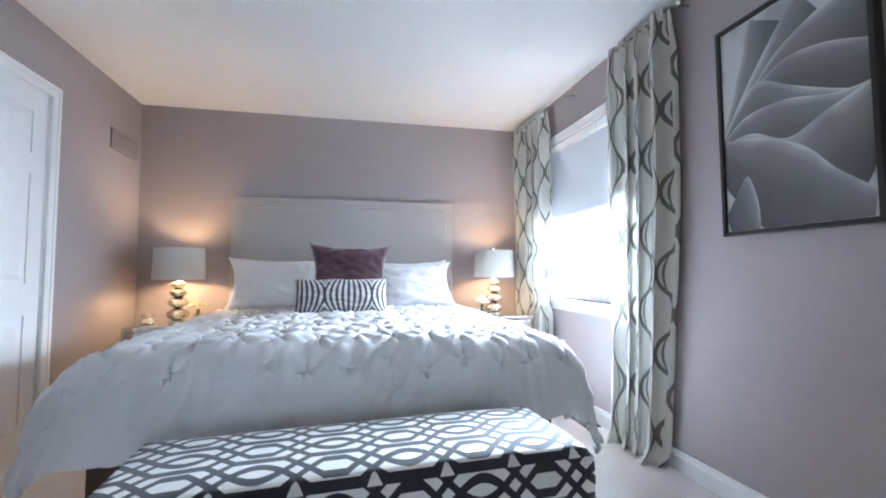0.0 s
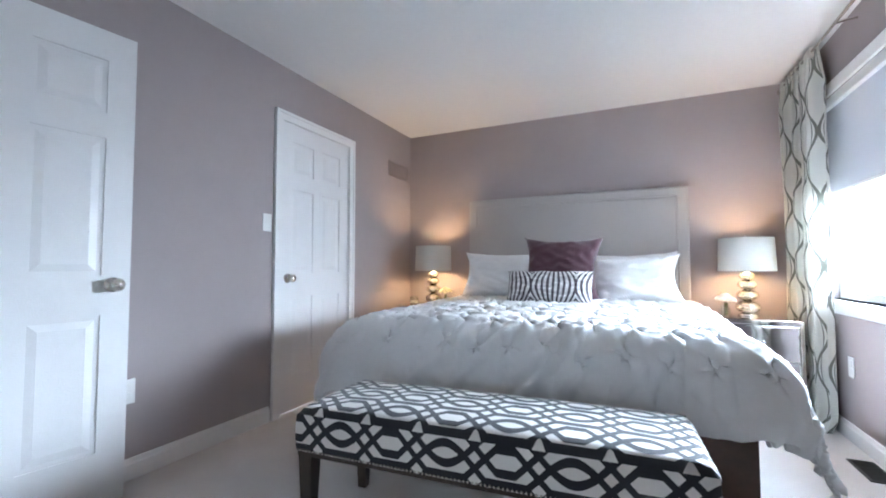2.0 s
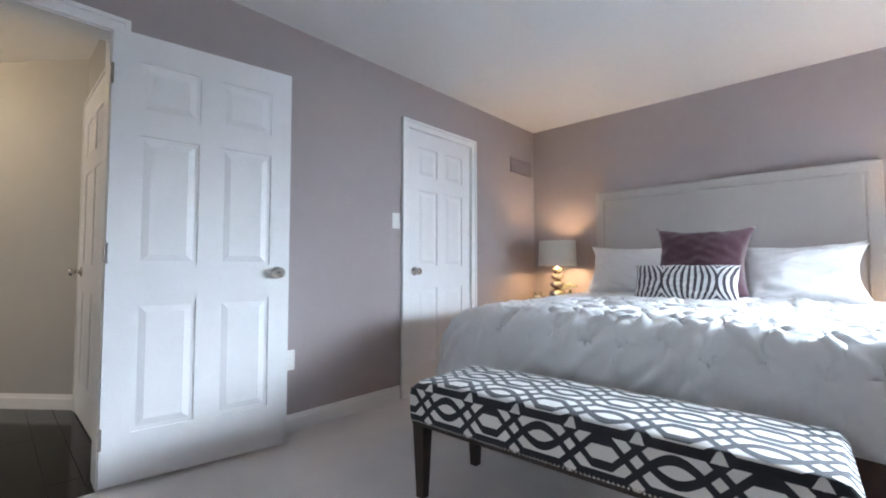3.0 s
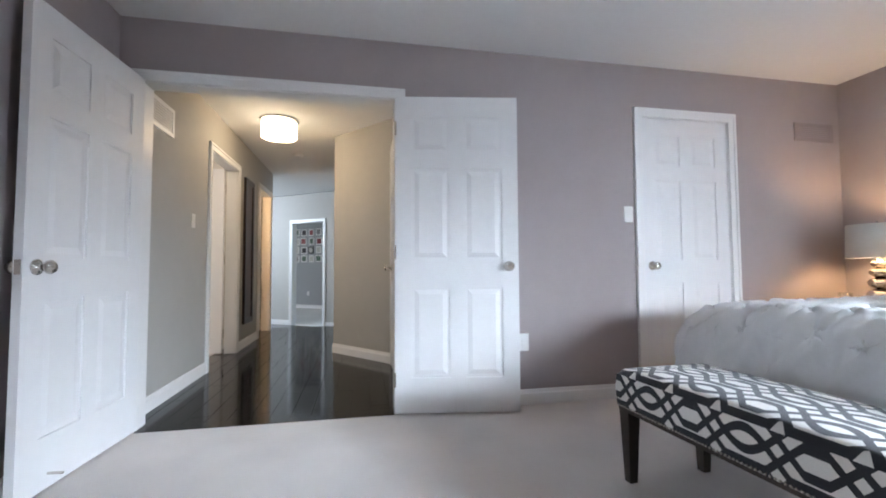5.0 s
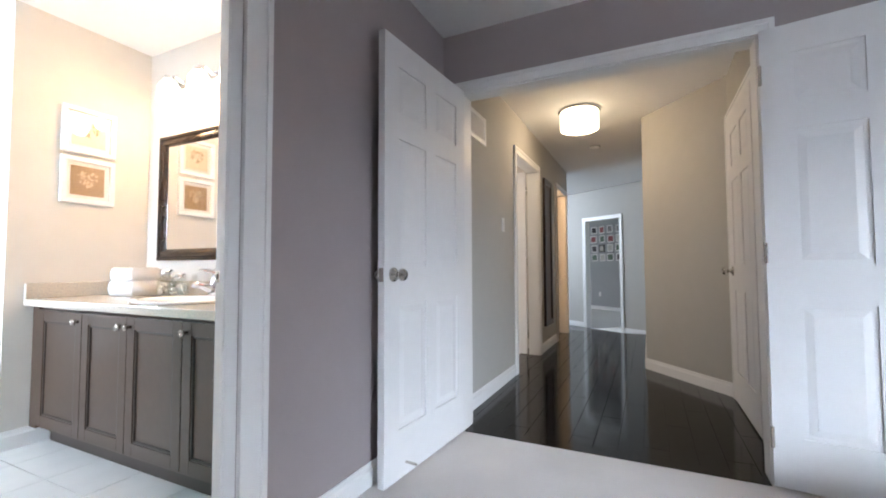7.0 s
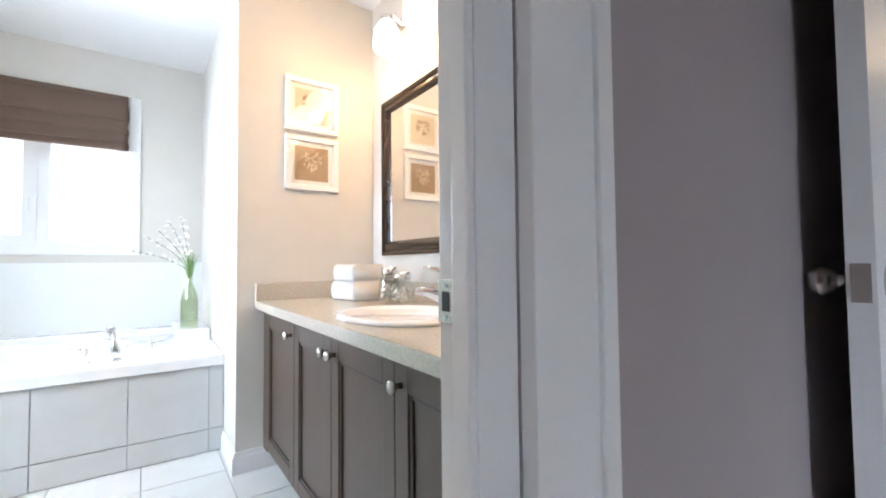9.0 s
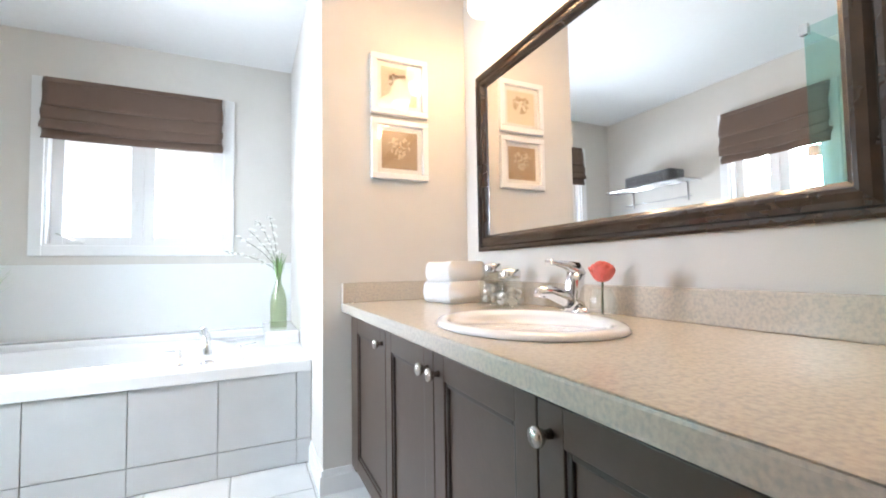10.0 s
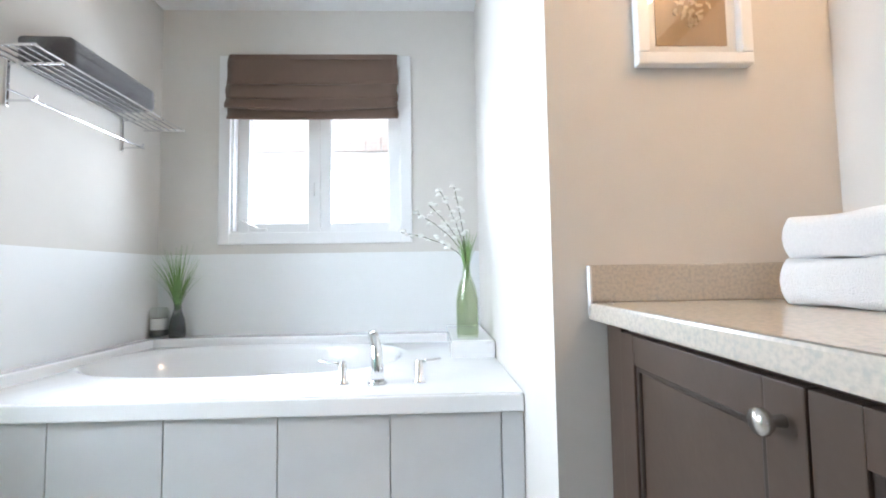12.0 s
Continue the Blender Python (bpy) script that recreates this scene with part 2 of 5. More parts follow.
def bench_cloth():
    """Off-white cloth with a black lattice of hexagons, ovals and diamonds."""
    m = material("lattice_bench_cloth", (0.72, 0.70, 0.67), 0.85, grain=200, vary=0.06, bump=0.3, bump_scale=600, sheen=0.2)
    k = Nodes(m)
    u, v = k.uv()
    d1 = k.op("PINGPONG", v, 0.14)
    x1 = k.op("PINGPONG", u, 0.20)
    lines = None
    for d, x in ((d1, x1), (k.op("SUBTRACT", 0.14, d1), k.op("SUBTRACT", 0.20, x1))):
        knot = k.op("MAXIMUM", k.op("MINIMUM", k.op("SUBTRACT", 0.066, x), 0.036), k.op("MINIMUM", k.op("SUBTRACT", x, 0.066), 0.07))
        loop = k.op("MULTIPLY", k.op("SINE", k.op("MULTIPLY", k.op("SUBTRACT", x, 0.134), math.pi / 0.132)), 0.032)
        band = k.op("MAXIMUM", k.op("MINIMUM", k.op("SUBTRACT", 0.134, x), 0.07), loop)
        for strand in (knot, band):
            near = k.op("LESS_THAN", k.op("ABSOLUTE", k.op("SUBTRACT", d, strand)), 0.0142)
            lines = near if lines is None else k.op("MAXIMUM", lines, near)
    set_colour(m, k.mix(lines, k.n["tone"].outputs[0], (0.012, 0.013, 0.02)))
    return m


def stripe_cloth():
    """White cloth with dark stripes that swell into globes."""
    m = material("globe_stripe_cloth", (0.74, 0.72, 0.72), 0.85, grain=200, vary=0.05, bump=0.3, bump_scale=600, sheen=0.2)
    k = Nodes(m)
    u, v = k.uv()
    cu = k.op("SUBTRACT", k.op("FRACT", k.op("MULTIPLY_ADD", u, 2.0, 0.35)), 0.5)
    w = k.op("SUBTRACT", v, 0.5)
    swell = k.op("MULTIPLY_ADD", k.op("MULTIPLY", w, w), -1.7, 1.0)
    s = k.op("GREATER_THAN", k.op("COSINE", k.op("MULTIPLY", k.op("DIVIDE", cu, swell), 2 * math.pi * 8)), 0.12)
    set_colour(m, k.mix(s, k.n["tone"].outputs[0], (0.06, 0.045, 0.06)))
    return m


def petal_print():
    """Grey photograph print: a petal, bright along its rim and fading inwards."""
    m = material("petal_print", (0.3, 0.3, 0.31), 0.4, grain=8, vary=0.1, bump=0)
    k = Nodes(m)
    u, v = k.uv()
    no = k.n.new("ShaderNodeTexNoise")
    no.inputs["Scale"].default_value = 5
    k.link(k.n["Texture Coordinate"].outputs["Object"], no.inputs["Vector"])
    r = k.n.new("ShaderNodeValToRGB")
    r.color_ramp.elements[0].position, r.color_ramp.elements[0].color = 0.0, (0.50, 0.51, 0.52, 1)
    r.color_ramp.elements[1].position, r.color_ramp.elements[1].color = 1.0, (0.060, 0.060, 0.063, 1)
    for p, c in ((0.03, 0.34), (0.12, 0.20), (0.45, 0.11)):
        e = r.color_ramp.elements.new(p)
        e.color = (c, c * 1.01, c * 1.03, 1)
    k.link(k.op("ADD", u, k.op("MULTIPLY", k.op("SUBTRACT", no.outputs["Fac"], 0.5), 0.22)), r.inputs[0])
    set_colour(m, r.outputs[0])
    return m


def brick_wall():
    m = material("neighbour_brick", (0.40, 0.19, 0.14), 0.9, grain=20, vary=0.2, bump=0.3)
    k = Nodes(m)
    t = k.n.new("ShaderNodeTexBrick")
    t.inputs["Scale"].default_value = 4.4
    t.inputs["Color1"].default_value, t.inputs["Color2"].default_value = (0.78, 0.68, 0.65, 1), (0.72, 0.63, 0.60, 1)
    t.inputs["Mortar"].default_value = (0.80, 0.78, 0.76, 1)
    mp = k.n.new("ShaderNodeMapping")
    mp.inputs["Rotation"].default_value = (radians(90), 0, 0)
    k.link(k.n["Texture Coordinate"].outputs["Object"], mp.inputs[0]), k.link(mp.outputs[0], t.inputs["Vector"])
    set_colour(m, t.outputs["Color"])
    return m


LAMINATE, CURTAIN, BENCHC, STRIPE, PETAL, BRICK = granite(), curtain_cloth(), bench_cloth(), stripe_cloth(), petal_print(), brick_wall()
PANE, SHOWERG, JARG = glass("window_glass"), glass("shower_glass", (0.80, 0.93, 0.91)), glass("jar_glass", (0.96, 0.97, 0.96), gloss=0.09)
GREENG, SMOKEG = glass("green_bottle_glass", (0.83, 0.87, 0.76), gloss=0.10), glass("smoked_bottle_glass", (0.50, 0.49, 0.49), gloss=0.10)
FROST = glowing("lit_opal_glass", (1.0, 0.86, 0.68), 5.0)
HALLG = glowing("lit_hall_shade", (1.0, 0.80, 0.52), 3.2)
ROLLER = translucent("roller_shade_cloth", (0.62, 0.64, 0.68), 0.03)

# ---- building blocks ----


def box(bm, x0, x1, y0, y1, z0, z1, bevel=0.0):
    m = Matrix.Translation(((x0 + x1) / 2, (y0 + y1) / 2, (z0 + z1) / 2)) @ Matrix.Diagonal((abs(x1 - x0), abs(y1 - y0), abs(z1 - z0), 1))
    vs = bmesh.ops.create_cube(bm, size=1, matrix=m)["verts"]
    if bevel:
        es = {e for v in vs for e in v.link_edges}
        bmesh.ops.bevel(bm, geom=list(es), offset=bevel, segments=2, affect="EDGES", profile=0.6)
    return bm


def solid(x0, x1, y0, y1, z0, z1, bevel=0.0):
    return box(bmesh.new(), x0, x1, y0, y1, z0, z1, bevel)


def lathe(profile, segs=24, at=(0, 0, 0), axis="z", bm=None, stretch=(1, 1)):
    """A turned body from (radius, height) pairs."""
    bm = bm or bmesh.new()
    rings = []
    for r, h in profile:
        ring = []
        for k in range(segs):
            a = 2 * math.pi * k / segs
            p = (r * math.cos(a) * stretch[0], r * math.sin(a) * stretch[1], h)
            if axis == "y":
                p = (p[0], p[2], -p[1])
            elif axis == "x":
                p = (p[2], p[1], -p[0])
            ring.append(bm.verts.new((p[0] + at[0], p[1] + at[1], p[2] + at[2])))
        rings.append(ring)
    for a, b in zip(rings, rings[1:]):
        for k in range(segs):
            bm.faces.new((a[k], a[(k + 1) % segs], b[(k + 1) % segs], b[k]))
    for ring, r in ((rings[0], profile[0][0]), (rings[-1], profile[-1][0])):
        if r > 1e-4:
            bm.faces.new(ring)
    bmesh.ops.recalc_face_normals(bm, faces=bm.faces)
    return bm


def tube(points, radius, segs=8, bm=None):
    """A round rod along points."""
    bm = bm or bmesh.new()
    pts = [Vector(p) for p in points]
    rings = []
    for i, p in enumerate(pts):
        d = (pts[min(i + 1, len(pts) - 1)] - pts[max(i - 1, 0)]).normalized()
        side = d.orthogonal().normalized() if i == 0 else (side - d * side.dot(d)).normalized()
        up = d.cross(side)
        r = radius[i] if isinstance(radius, (list, tuple)) else radius
        rings.append([bm.verts.new(p + (side * math.cos(2 * math.pi * k / segs) + up * math.sin(2 * math.pi * k / segs)) * r) for k in range(segs)])
    for a, b in zip(rings, rings[1:]):
        for k in range(segs):
            bm.faces.new((a[k], a[(k + 1) % segs], b[(k + 1) % segs], b[k]))
    bm.faces.new(rings[0]), bm.faces.new(rings[-1])
    bmesh.ops.recalc_face_normals(bm, faces=bm.faces)
    return bm


def grid_sheet(nu, nv, place, uvs=None, bm=None):
    """A sheet of quads: place(i / nu, j / nv) gives each corner; uvs the same way its texture place."""
    bm = bm or bmesh.new()
    vs = [[bm.verts.new(place(i / nu, j / nv)) for j in range(nv + 1)] for i in range(nu + 1)]
    layer = bm.loops.layers.uv.verify() if uvs else None
    for i in range(nu):
        for j in range(nv):
            f = bm.faces.new((vs[i][j], vs[i + 1][j], vs[i + 1][j + 1], vs[i][j + 1]))
            if uvs:
                for loop, (a, b) in zip(f.loops, ((i, j), (i + 1, j), (i + 1, j + 1), (i, j + 1))):
                    loop[layer].uv = uvs(a / nu, b / nv)
    return bm


def mesh_object(name, bm, mat, smooth=False):
    me = bpy.data.meshes.new(name)
    bm.to_mesh(me)
    bm.free()
    me.materials.append(mat)
    if smooth:
        me.polygons.foreach_set("use_smooth", [True] * len(me.polygons))
    return new(name, me)


def part(name, bm, mat, parent, label="", smooth=False, m=None):
    ob = mesh_object(name, bm, mat, smooth)
    ob.parent = parent
    if m is not None:
        ob.matrix_basis = m
    return tagged(ob, label) if label else ob


def structure(name, bm, mat, label="", category="", smooth=False):
    return tagged(mesh_object(name, bm, mat, smooth), label, category, "", "structure")


def thing(name, m, label, category, group="", kind=""):
    ob = new(name)
    ob.empty_display_size = 0.1
    ob.matrix_basis = m
    return tagged(ob, label, category, group, kind)


def single(name, bm, mat, label, category, smooth=False, m=None, group=""):
    ob = mesh_object(name, bm, mat, smooth)
    if m is not None:
        ob.matrix_basis = m
    return tagged(ob, label, category, group)


def wall_along_y(name, x0, x1, y0, y1, z1, holes, mat, z0=0.0):
    """A wall between x0 and x1 in thickness; holes: (y0, y1, z0, z1)."""
    bm = bmesh.new()
    at = y0
    for a, b, c, d in sorted(holes):
        box(bm, x0, x1, at, a, z0, z1)
        if c > z0:
            box(bm, x0, x1, a, b, z0, c)
        box(bm, x0, x1, a, b, d, z1)
        at = b
    box(bm, x0, x1, at, y1, z0, z1)
    return structure(name, bm, mat)


def wall_along_x(name, y0, y1, x0, x1, z1, holes, mat, z0=0.0):
    bm = bmesh.new()
    at = x0
    for a, b, c, d in sorted(holes):
        box(bm, at, a, y0, y1, z0, z1)
        if c > z0:
            box(bm, a, b, y0, y1, z0, c)
        box(bm, a, b, y0, y1, d, z1)
        at = b
    box(bm, at, x1, y0, y1, z0, z1)
    return structure(name, bm, mat)


def casing(parent, x0, x1, top, mat=TRIM, width=0.066, depth=0.018, legs=(True, True)):
    """Door trim in the plane y = 0, standing out towards -y, round an opening from x0 to x1."""
    for side, x, on in ((-1, x0, legs[0]), (1, x1, legs[1])):
        if on:
            bm = solid(min(x, x + side * width), max(x, x + side * width), -depth, 0, 0, top, 0.003)
            box(bm, min(x + side * (width - 0.022), x + side * width), max(x + side * (width - 0.022), x + side * width), -depth - 0.006, -depth + 0.004, 0, top + width, 0.003)
            part("side_casing", bm, mat, parent)
    bm = solid(x0 - width, x1 + width, -depth, 0, top, top + width, 0.003)
    box(bm, x0 - width, x1 + width, -depth - 0.006, -depth + 0.004, top + width - 0.022, top + width, 0.003)
    part("head_casing", bm, mat, parent)


def jamb(parent, x0, x1, top, thick, reveal=0.004):
    """The lining of an opening, from y = 0 back to y = thick."""
    w = max(0.018, reveal)
    for a, b in ((x0 - w, x0), (x1, x1 + w)):
        part("side_jamb", solid(a, b, 0.001, thick, 0, top, 0.002), TRIM, parent)
    part("head_jamb", solid(x0 - w, x1 + w, 0.001, thick, top, top + w, 0.002), TRIM, parent)


def knob(parent, x, y, z, out, mat=NICKEL):
    """A door knob whose shank runs out along y by the sign of out."""
    p = [(0.032, 0), (0.032, 0.006), (0.014, 0.010), (0.011, 0.028), (0.018, 0.034), (0.027, 0.044), (0.028, 0.056), (0.02, 0.066), (0.0, 0.068)]
    part("knob", lathe([(r, h * out) for r, h in p], 20, (x, y, z), "y"), mat, parent, "round satin nickel knob", True)


def door_leaf(parent, w, h=2.03, t=0.035, hinge=0.0, z0=0.012):
    """A six-panel leaf from x = 0 (hinge) to w, centred on y = 0."""
    leaf = part("leaf", solid(0.004, w - 0.004, -t / 2 + 0.007, t / 2 - 0.007, z0 + 0.002, h - 0.002), DOORP, parent)
    s, mul = 0.105, 0.095
    rows = ((0.23, 0.80), (0.97, 1.56), (1.67, 1.90))
    for a, b in ((0, s), (w / 2 - mul / 2, w / 2 + mul / 2), (w - s, w)):
        part("stile", solid(a, b, -t / 2, t / 2, z0, h), DOORP, leaf)
    edges = [z0] + [z for r in rows for z in r] + [h]
    for a, b in zip(edges[0::2], edges[1::2]):
        for c, d in ((s, w / 2 - mul / 2), (w / 2 + mul / 2, w - s)):
            part("rail", solid(c, d, -t / 2, t / 2, a, b), DOORP, leaf)
    for a, b in rows:
        for c, d in ((s, w / 2 - mul / 2), (w / 2 + mul / 2, w - s)):
            g = 0.018
            bm = bmesh.new()
            for side in (-1, 1):
                y0, y1 = side * (t / 2 - 0.007), side * (t / 2 - 0.0015)
                lo = [(c + g, y0, a + g), (d - g, y0, a + g), (d - g, y0, b - g), (c + g, y0, b - g)]
                hi = [(c + 2.6 * g, y1, a + 2.6 * g), (d - 2.6 * g, y1, a + 2.6 * g), (d - 2.6 * g, y1, b - 2.6 * g), (c + 2.6 * g, y1, b - 2.6 * g)]
                vl, vh = [bm.verts.new(p) for p in lo], [bm.verts.new(p) for p in hi]
                bm.faces.new(vh), bm.faces.new(vl)
                for k in range(4):
                    bm.faces.new((vl[k], vl[(k + 1) % 4], vh[(k + 1) % 4], vh[k]))
            bmesh.ops.recalc_face_normals(bm, faces=bm.faces)
            part("panel", bm, DOORP, leaf)
    for z in (0.22, 1.02, 1.82):
        bm = lathe([(0.007, z - 0.045), (0.007, z + 0.045)], 10, (0.0, -t / 2 - 0.004, 0))
        part("hinge", bm, NICKEL, parent, "satin nickel hinge")
    knob(parent, w - 0.065, -t / 2, 0.93, -1), knob(parent, w - 0.065, t / 2, 0.93, 1)
    part("latch", solid(w - 0.001, w + 0.002, -0.012, 0.012, 0.90, 0.96), NICKEL, parent, "latch plate on the door edge")
    return leaf


def baseboard(name, p, q, side, height=0.10, mat=TRIM):
    """A skirting from p to q (x, y), thick towards side (a unit vector)."""
    p, q, s = Vector((*p, 0)), Vector((*q, 0)), Vector((*side, 0))
    bm = bmesh.new()
    prof = ((0, 0), (0.015, 0), (0.015, height * 0.72), (0.010, height * 0.80), (0.007, height), (0, height))
    ends = [[bm.verts.new(e + s * a + Vector((0, 0, b + 0.001))) for a, b in prof] for e in (p, q)]
    for k in range(len(prof)):
        bm.faces.new((ends[0][k], ends[0][(k + 1) % len(prof)], ends[1][(k + 1) % len(prof)], ends[1][k]))
    bm.faces.new(ends[0]), bm.faces.new(ends[1])
    bmesh.ops.recalc_face_normals(bm, faces=bm.faces)
    return structure(name, bm, mat, "white painted moulded baseboard", "baseboard")


def pillow_mesh(w, h, d, n=28, pinch=0.06, seed=0):
    """A plump cushion in the xz plane: its corners pointed, its sides drawn in."""
    bm = bmesh.new()
    layer = bm.loops.layers.uv.verify()
    for side in (-1, 1):
        def place(u, v):
            a, b = 2 * u - 1, 2 * v - 1
            puff = max(0.0, (1 - a ** 4) * (1 - b ** 4)) ** 0.62
            draw = 1 - pinch * (1 - abs(a) ** 2) * abs(b) ** 3
            draw2 = 1 - pinch * (1 - abs(b) ** 2) * abs(a) ** 3
            wob = (0.016 * noise.noise(Vector((a * 2.2 + seed, b * 2.2, side))) + 0.010 * (1 - 2 * abs(noise.noise(Vector((a * 4.5 + seed * 3, b * 4.5 + a * 2, side)))))) * min(1.0, puff * 1.6) * side
            wob += side * 0.012 * max(0.0, 1 - 4 * abs(noise.noise(Vector((a * 3.2 + b * 1.4 + seed * 5, b * 2.6 - a, side * 2))))) * min(1.0, puff * 1.6)
            crease = 0.006 * math.sin(9 * (a * b) + seed) * (1 - puff) * (abs(a * b) < 0.98)
            return (a * w / 2 * draw2, side * (d / 2 * puff + 0.002) + wob + crease, b * h / 2 * draw)
        grid_sheet(n, n, place, lambda u, v: (u, v), bm)
    bmesh.ops.remove_doubles(bm, verts=bm.verts, dist=0.005)
    bmesh.ops.recalc_face_normals(bm, faces=bm.faces)
    return bm

# ---- structure: bedroom ----
XW, XE, YN, YS, H = -1.565, 1.755, 3.715, -1.52, 2.41
D0, D1, DTOP = -1.402, 0.100, 2.04          # double door
C0, C1 = 1.876, 2.648                          # closet door
B0, B1 = -0.066, 0.70                        # bath door
W0, W1, WZ0, WZ1 = 2.02, 3.32, 0.80, 2.06    # bedroom window
structure("floor", solid(XW - 0.06, XE + 0.1, YS - 0.03, YN + 0.1, -0.12, 0.0), CARPET, "beige-grey cut pile carpet", "carpet")
structure("ceiling", solid(XW - 0.1, XE + 0.2, YS - 0.06, YN + 0.1, H, H + 0.1), CEIL, "white painted ceiling", "ceiling")
wall_along_y("wall_west", XW - 0.12, XW, YS, YN, H, [(D0, D1, 0, DTOP), (C0, C1, 0, DTOP)], MAUVE)
wall_along_y("wall_east", XE, XE + 0.18, YS - 0.12, YN + 0.12, H, [(W0, W1, WZ0, WZ1)], MAUVE)
structure("wall_north", solid(XW - 0.12, XE, YN, YN + 0.12, 0, H), MAUVE)
wall_along_x("wall_south", YS - 0.025, YS, XW, XE, H, [(B0 - 0.042, B1 + 0.042, 0, DTOP + 0.042)], MAUVE)
baseboard("baseboard", (XW, D1 + 0.068), (XW, C0 - 0.068), (1, 0))
baseboard("baseboard", (XW, C1 + 0.068), (XW, YN), (1, 0))
baseboard("baseboard", (XE, YS), (XE, YN), (-1, 0))
baseboard("baseboard", (XW, YN), (XE, YN), (0, -1))
baseboard("baseboard", (XW, YS), (B0 - 0.153, YS), (0, 1))
baseboard("baseboard", (B1 + 0.153, YS), (XE, YS), (0, 1))


def opening(name, m, x0, x1, top, thick, label, both=True, reveal=0.004, width=0.066):
    o = thing(name, m, label, "door frame", "", "structure")
    casing(o, x0 - reveal, x1 + reveal, top + reveal, width=width)
    jamb(o, x0, x1, top, thick, reveal)
    if both:
        back = new("back_casing")
        back.parent = o
        back.matrix_basis = pose(x0 + x1, thick, 0, 0, 0, 180)
        casing(back, x0, x1, top)
    return o


structure("threshold", solid(XW - 0.061, XW + 0.024, D0 + 0.02, D1 - 0.02, -0.05, 0.003, 0.002), WOODF, "dark hardwood edge where the hall floor meets the carpet", "threshold")

# frames: local x runs along the wall, local y into it
opening("door_1", pose(XW, 0, 0, 0, 0, 90), D0 + 0.018, D1 - 0.018, DTOP - 0.018, 0.12, "white double door frame between bedroom and hall", False)
opening("door_2", pose(XW, 0, 0, 0, 0, 90), C0 + 0.018, C1 - 0.018, DTOP - 0.018, 0.12, "white closet door frame in the mauve wall", False)
bath_frame = opening("door_3", pose(0, YS, 0, 0, 0, 180), -B1, -B0, DTOP, 0.05, "white bathroom door frame", False, reveal=0.042, width=0.10)
part("stop", solid(-B0 - 0.008, -B0, 0.002, 0.022, 0, DTOP, 0.002), TRIM, bath_frame)
strike = part("strike_plate", solid(-B0 - 0.0025, -B0 + 0.002, 0.027, 0.0485, 0.917, 0.953, 0.001), NICKEL, bath_frame, "satin nickel strike plate")
# no hole is cut: a black slip gives the shade inside it
part("latch_hole_shade", solid(-B0 - 0.0032, -B0 - 0.002, 0.033, 0.042, 0.927, 0.943), BLACK, strike)
for z in (0.922, 0.948):
    part("screw", lathe([(0.002, 0), (0.0017, 0.0008), (0, 0.001)], 10, (-B0 - 0.0036, 0.038, z), "x"), CHROME, strike)

leaf_l = thing("door_leaf", pose(XW + 0.022, D0 + 0.012, 0, 0, 0, -3.6), "white six-panel double door leaf standing open against the wall", "door", "double door leaves")
door_leaf(leaf_l, 0.785)
leaf_r = thing("door_leaf", pose(XW + 0.022, D1 - 0.012, 0, 0, 0, 81.2), "white six-panel double door leaf swung wide open", "door", "double door leaves")
door_leaf(leaf_r, 0.79)
leaf_c = thing("closet_door", pose(XW - 0.022, C1 - 0.02, 0, 0, 0, -90), "white six-panel closet door, closed", "door")
door_leaf(leaf_c, C1 - C0 - 0.04)
leaf_b = thing("bathroom_door", pose(B1 + 0.025, YS - 0.075, 0, 0, 0, -88), "white six-panel bathroom door standing open", "door")
door_leaf(leaf_b, 0.76)
part("stop_spring", tube([(0.62, 0.0175, 0.07), (0.62, 0.075, 0.07)], 0.006), NICKEL, leaf_l, "spring door stop")

# bedroom window: local x along the wall, local y outwards
win = thing("window_1", pose(XE, 0, 0, 0, 0, -90), "white bedroom window, overexposed daylight behind", "window", "", "structure")
a, b = -W1, -W0
for c, d in ((a - 0.07, a), (b, b + 0.07)):
    part("side_casing", solid(c, d, -0.018, 0, WZ0 - 0.07, WZ1 + 0.07, 0.003), TRIM, win)
part("head_casing", solid(a, b, -0.018, 0, WZ1, WZ1 + 0.07, 0.003), TRIM, win)
part("window_sill", solid(a - 0.07, b + 0.07, -0.035, 0.16, WZ0 - 0.03, WZ0, 0.004), TRIM, win)
part("apron", solid(a - 0.07, b + 0.07, -0.016, 0, WZ0 - 0.08, WZ0 - 0.031, 0.003), TRIM, win)
fr = part("window_frame", solid(a, a + 0.05, 0.09, 0.15, WZ0, WZ1, 0.003), TRIM, win)
part("window_frame", solid(b - 0.05, b, 0.09, 0.15, WZ0, WZ1, 0.003), TRIM, win)
part("window_frame", solid(a + 0.05, b - 0.05, 0.09, 0.15, WZ0, WZ0 + 0.05, 0.003), TRIM, win)
part("window_frame", solid(a + 0.05, b - 0.05, 0.09, 0.15, WZ1 - 0.05, WZ1, 0.003), TRIM, win)
part("mullion", solid((a + b) / 2 - 0.03, (a + b) / 2 + 0.03, 0.09, 0.15, WZ0 + 0.05, WZ1 - 0.05, 0.003), TRIM, win)
for c, d in ((a + 0.05, (a + b) / 2 - 0.03), ((a + b) / 2 + 0.03, b - 0.05)):
    p = part("pane", solid(c, d, 0.118, 0.124, WZ0 + 0.05, WZ1 - 0.05), PANE, win)
    p.visible_shadow = False

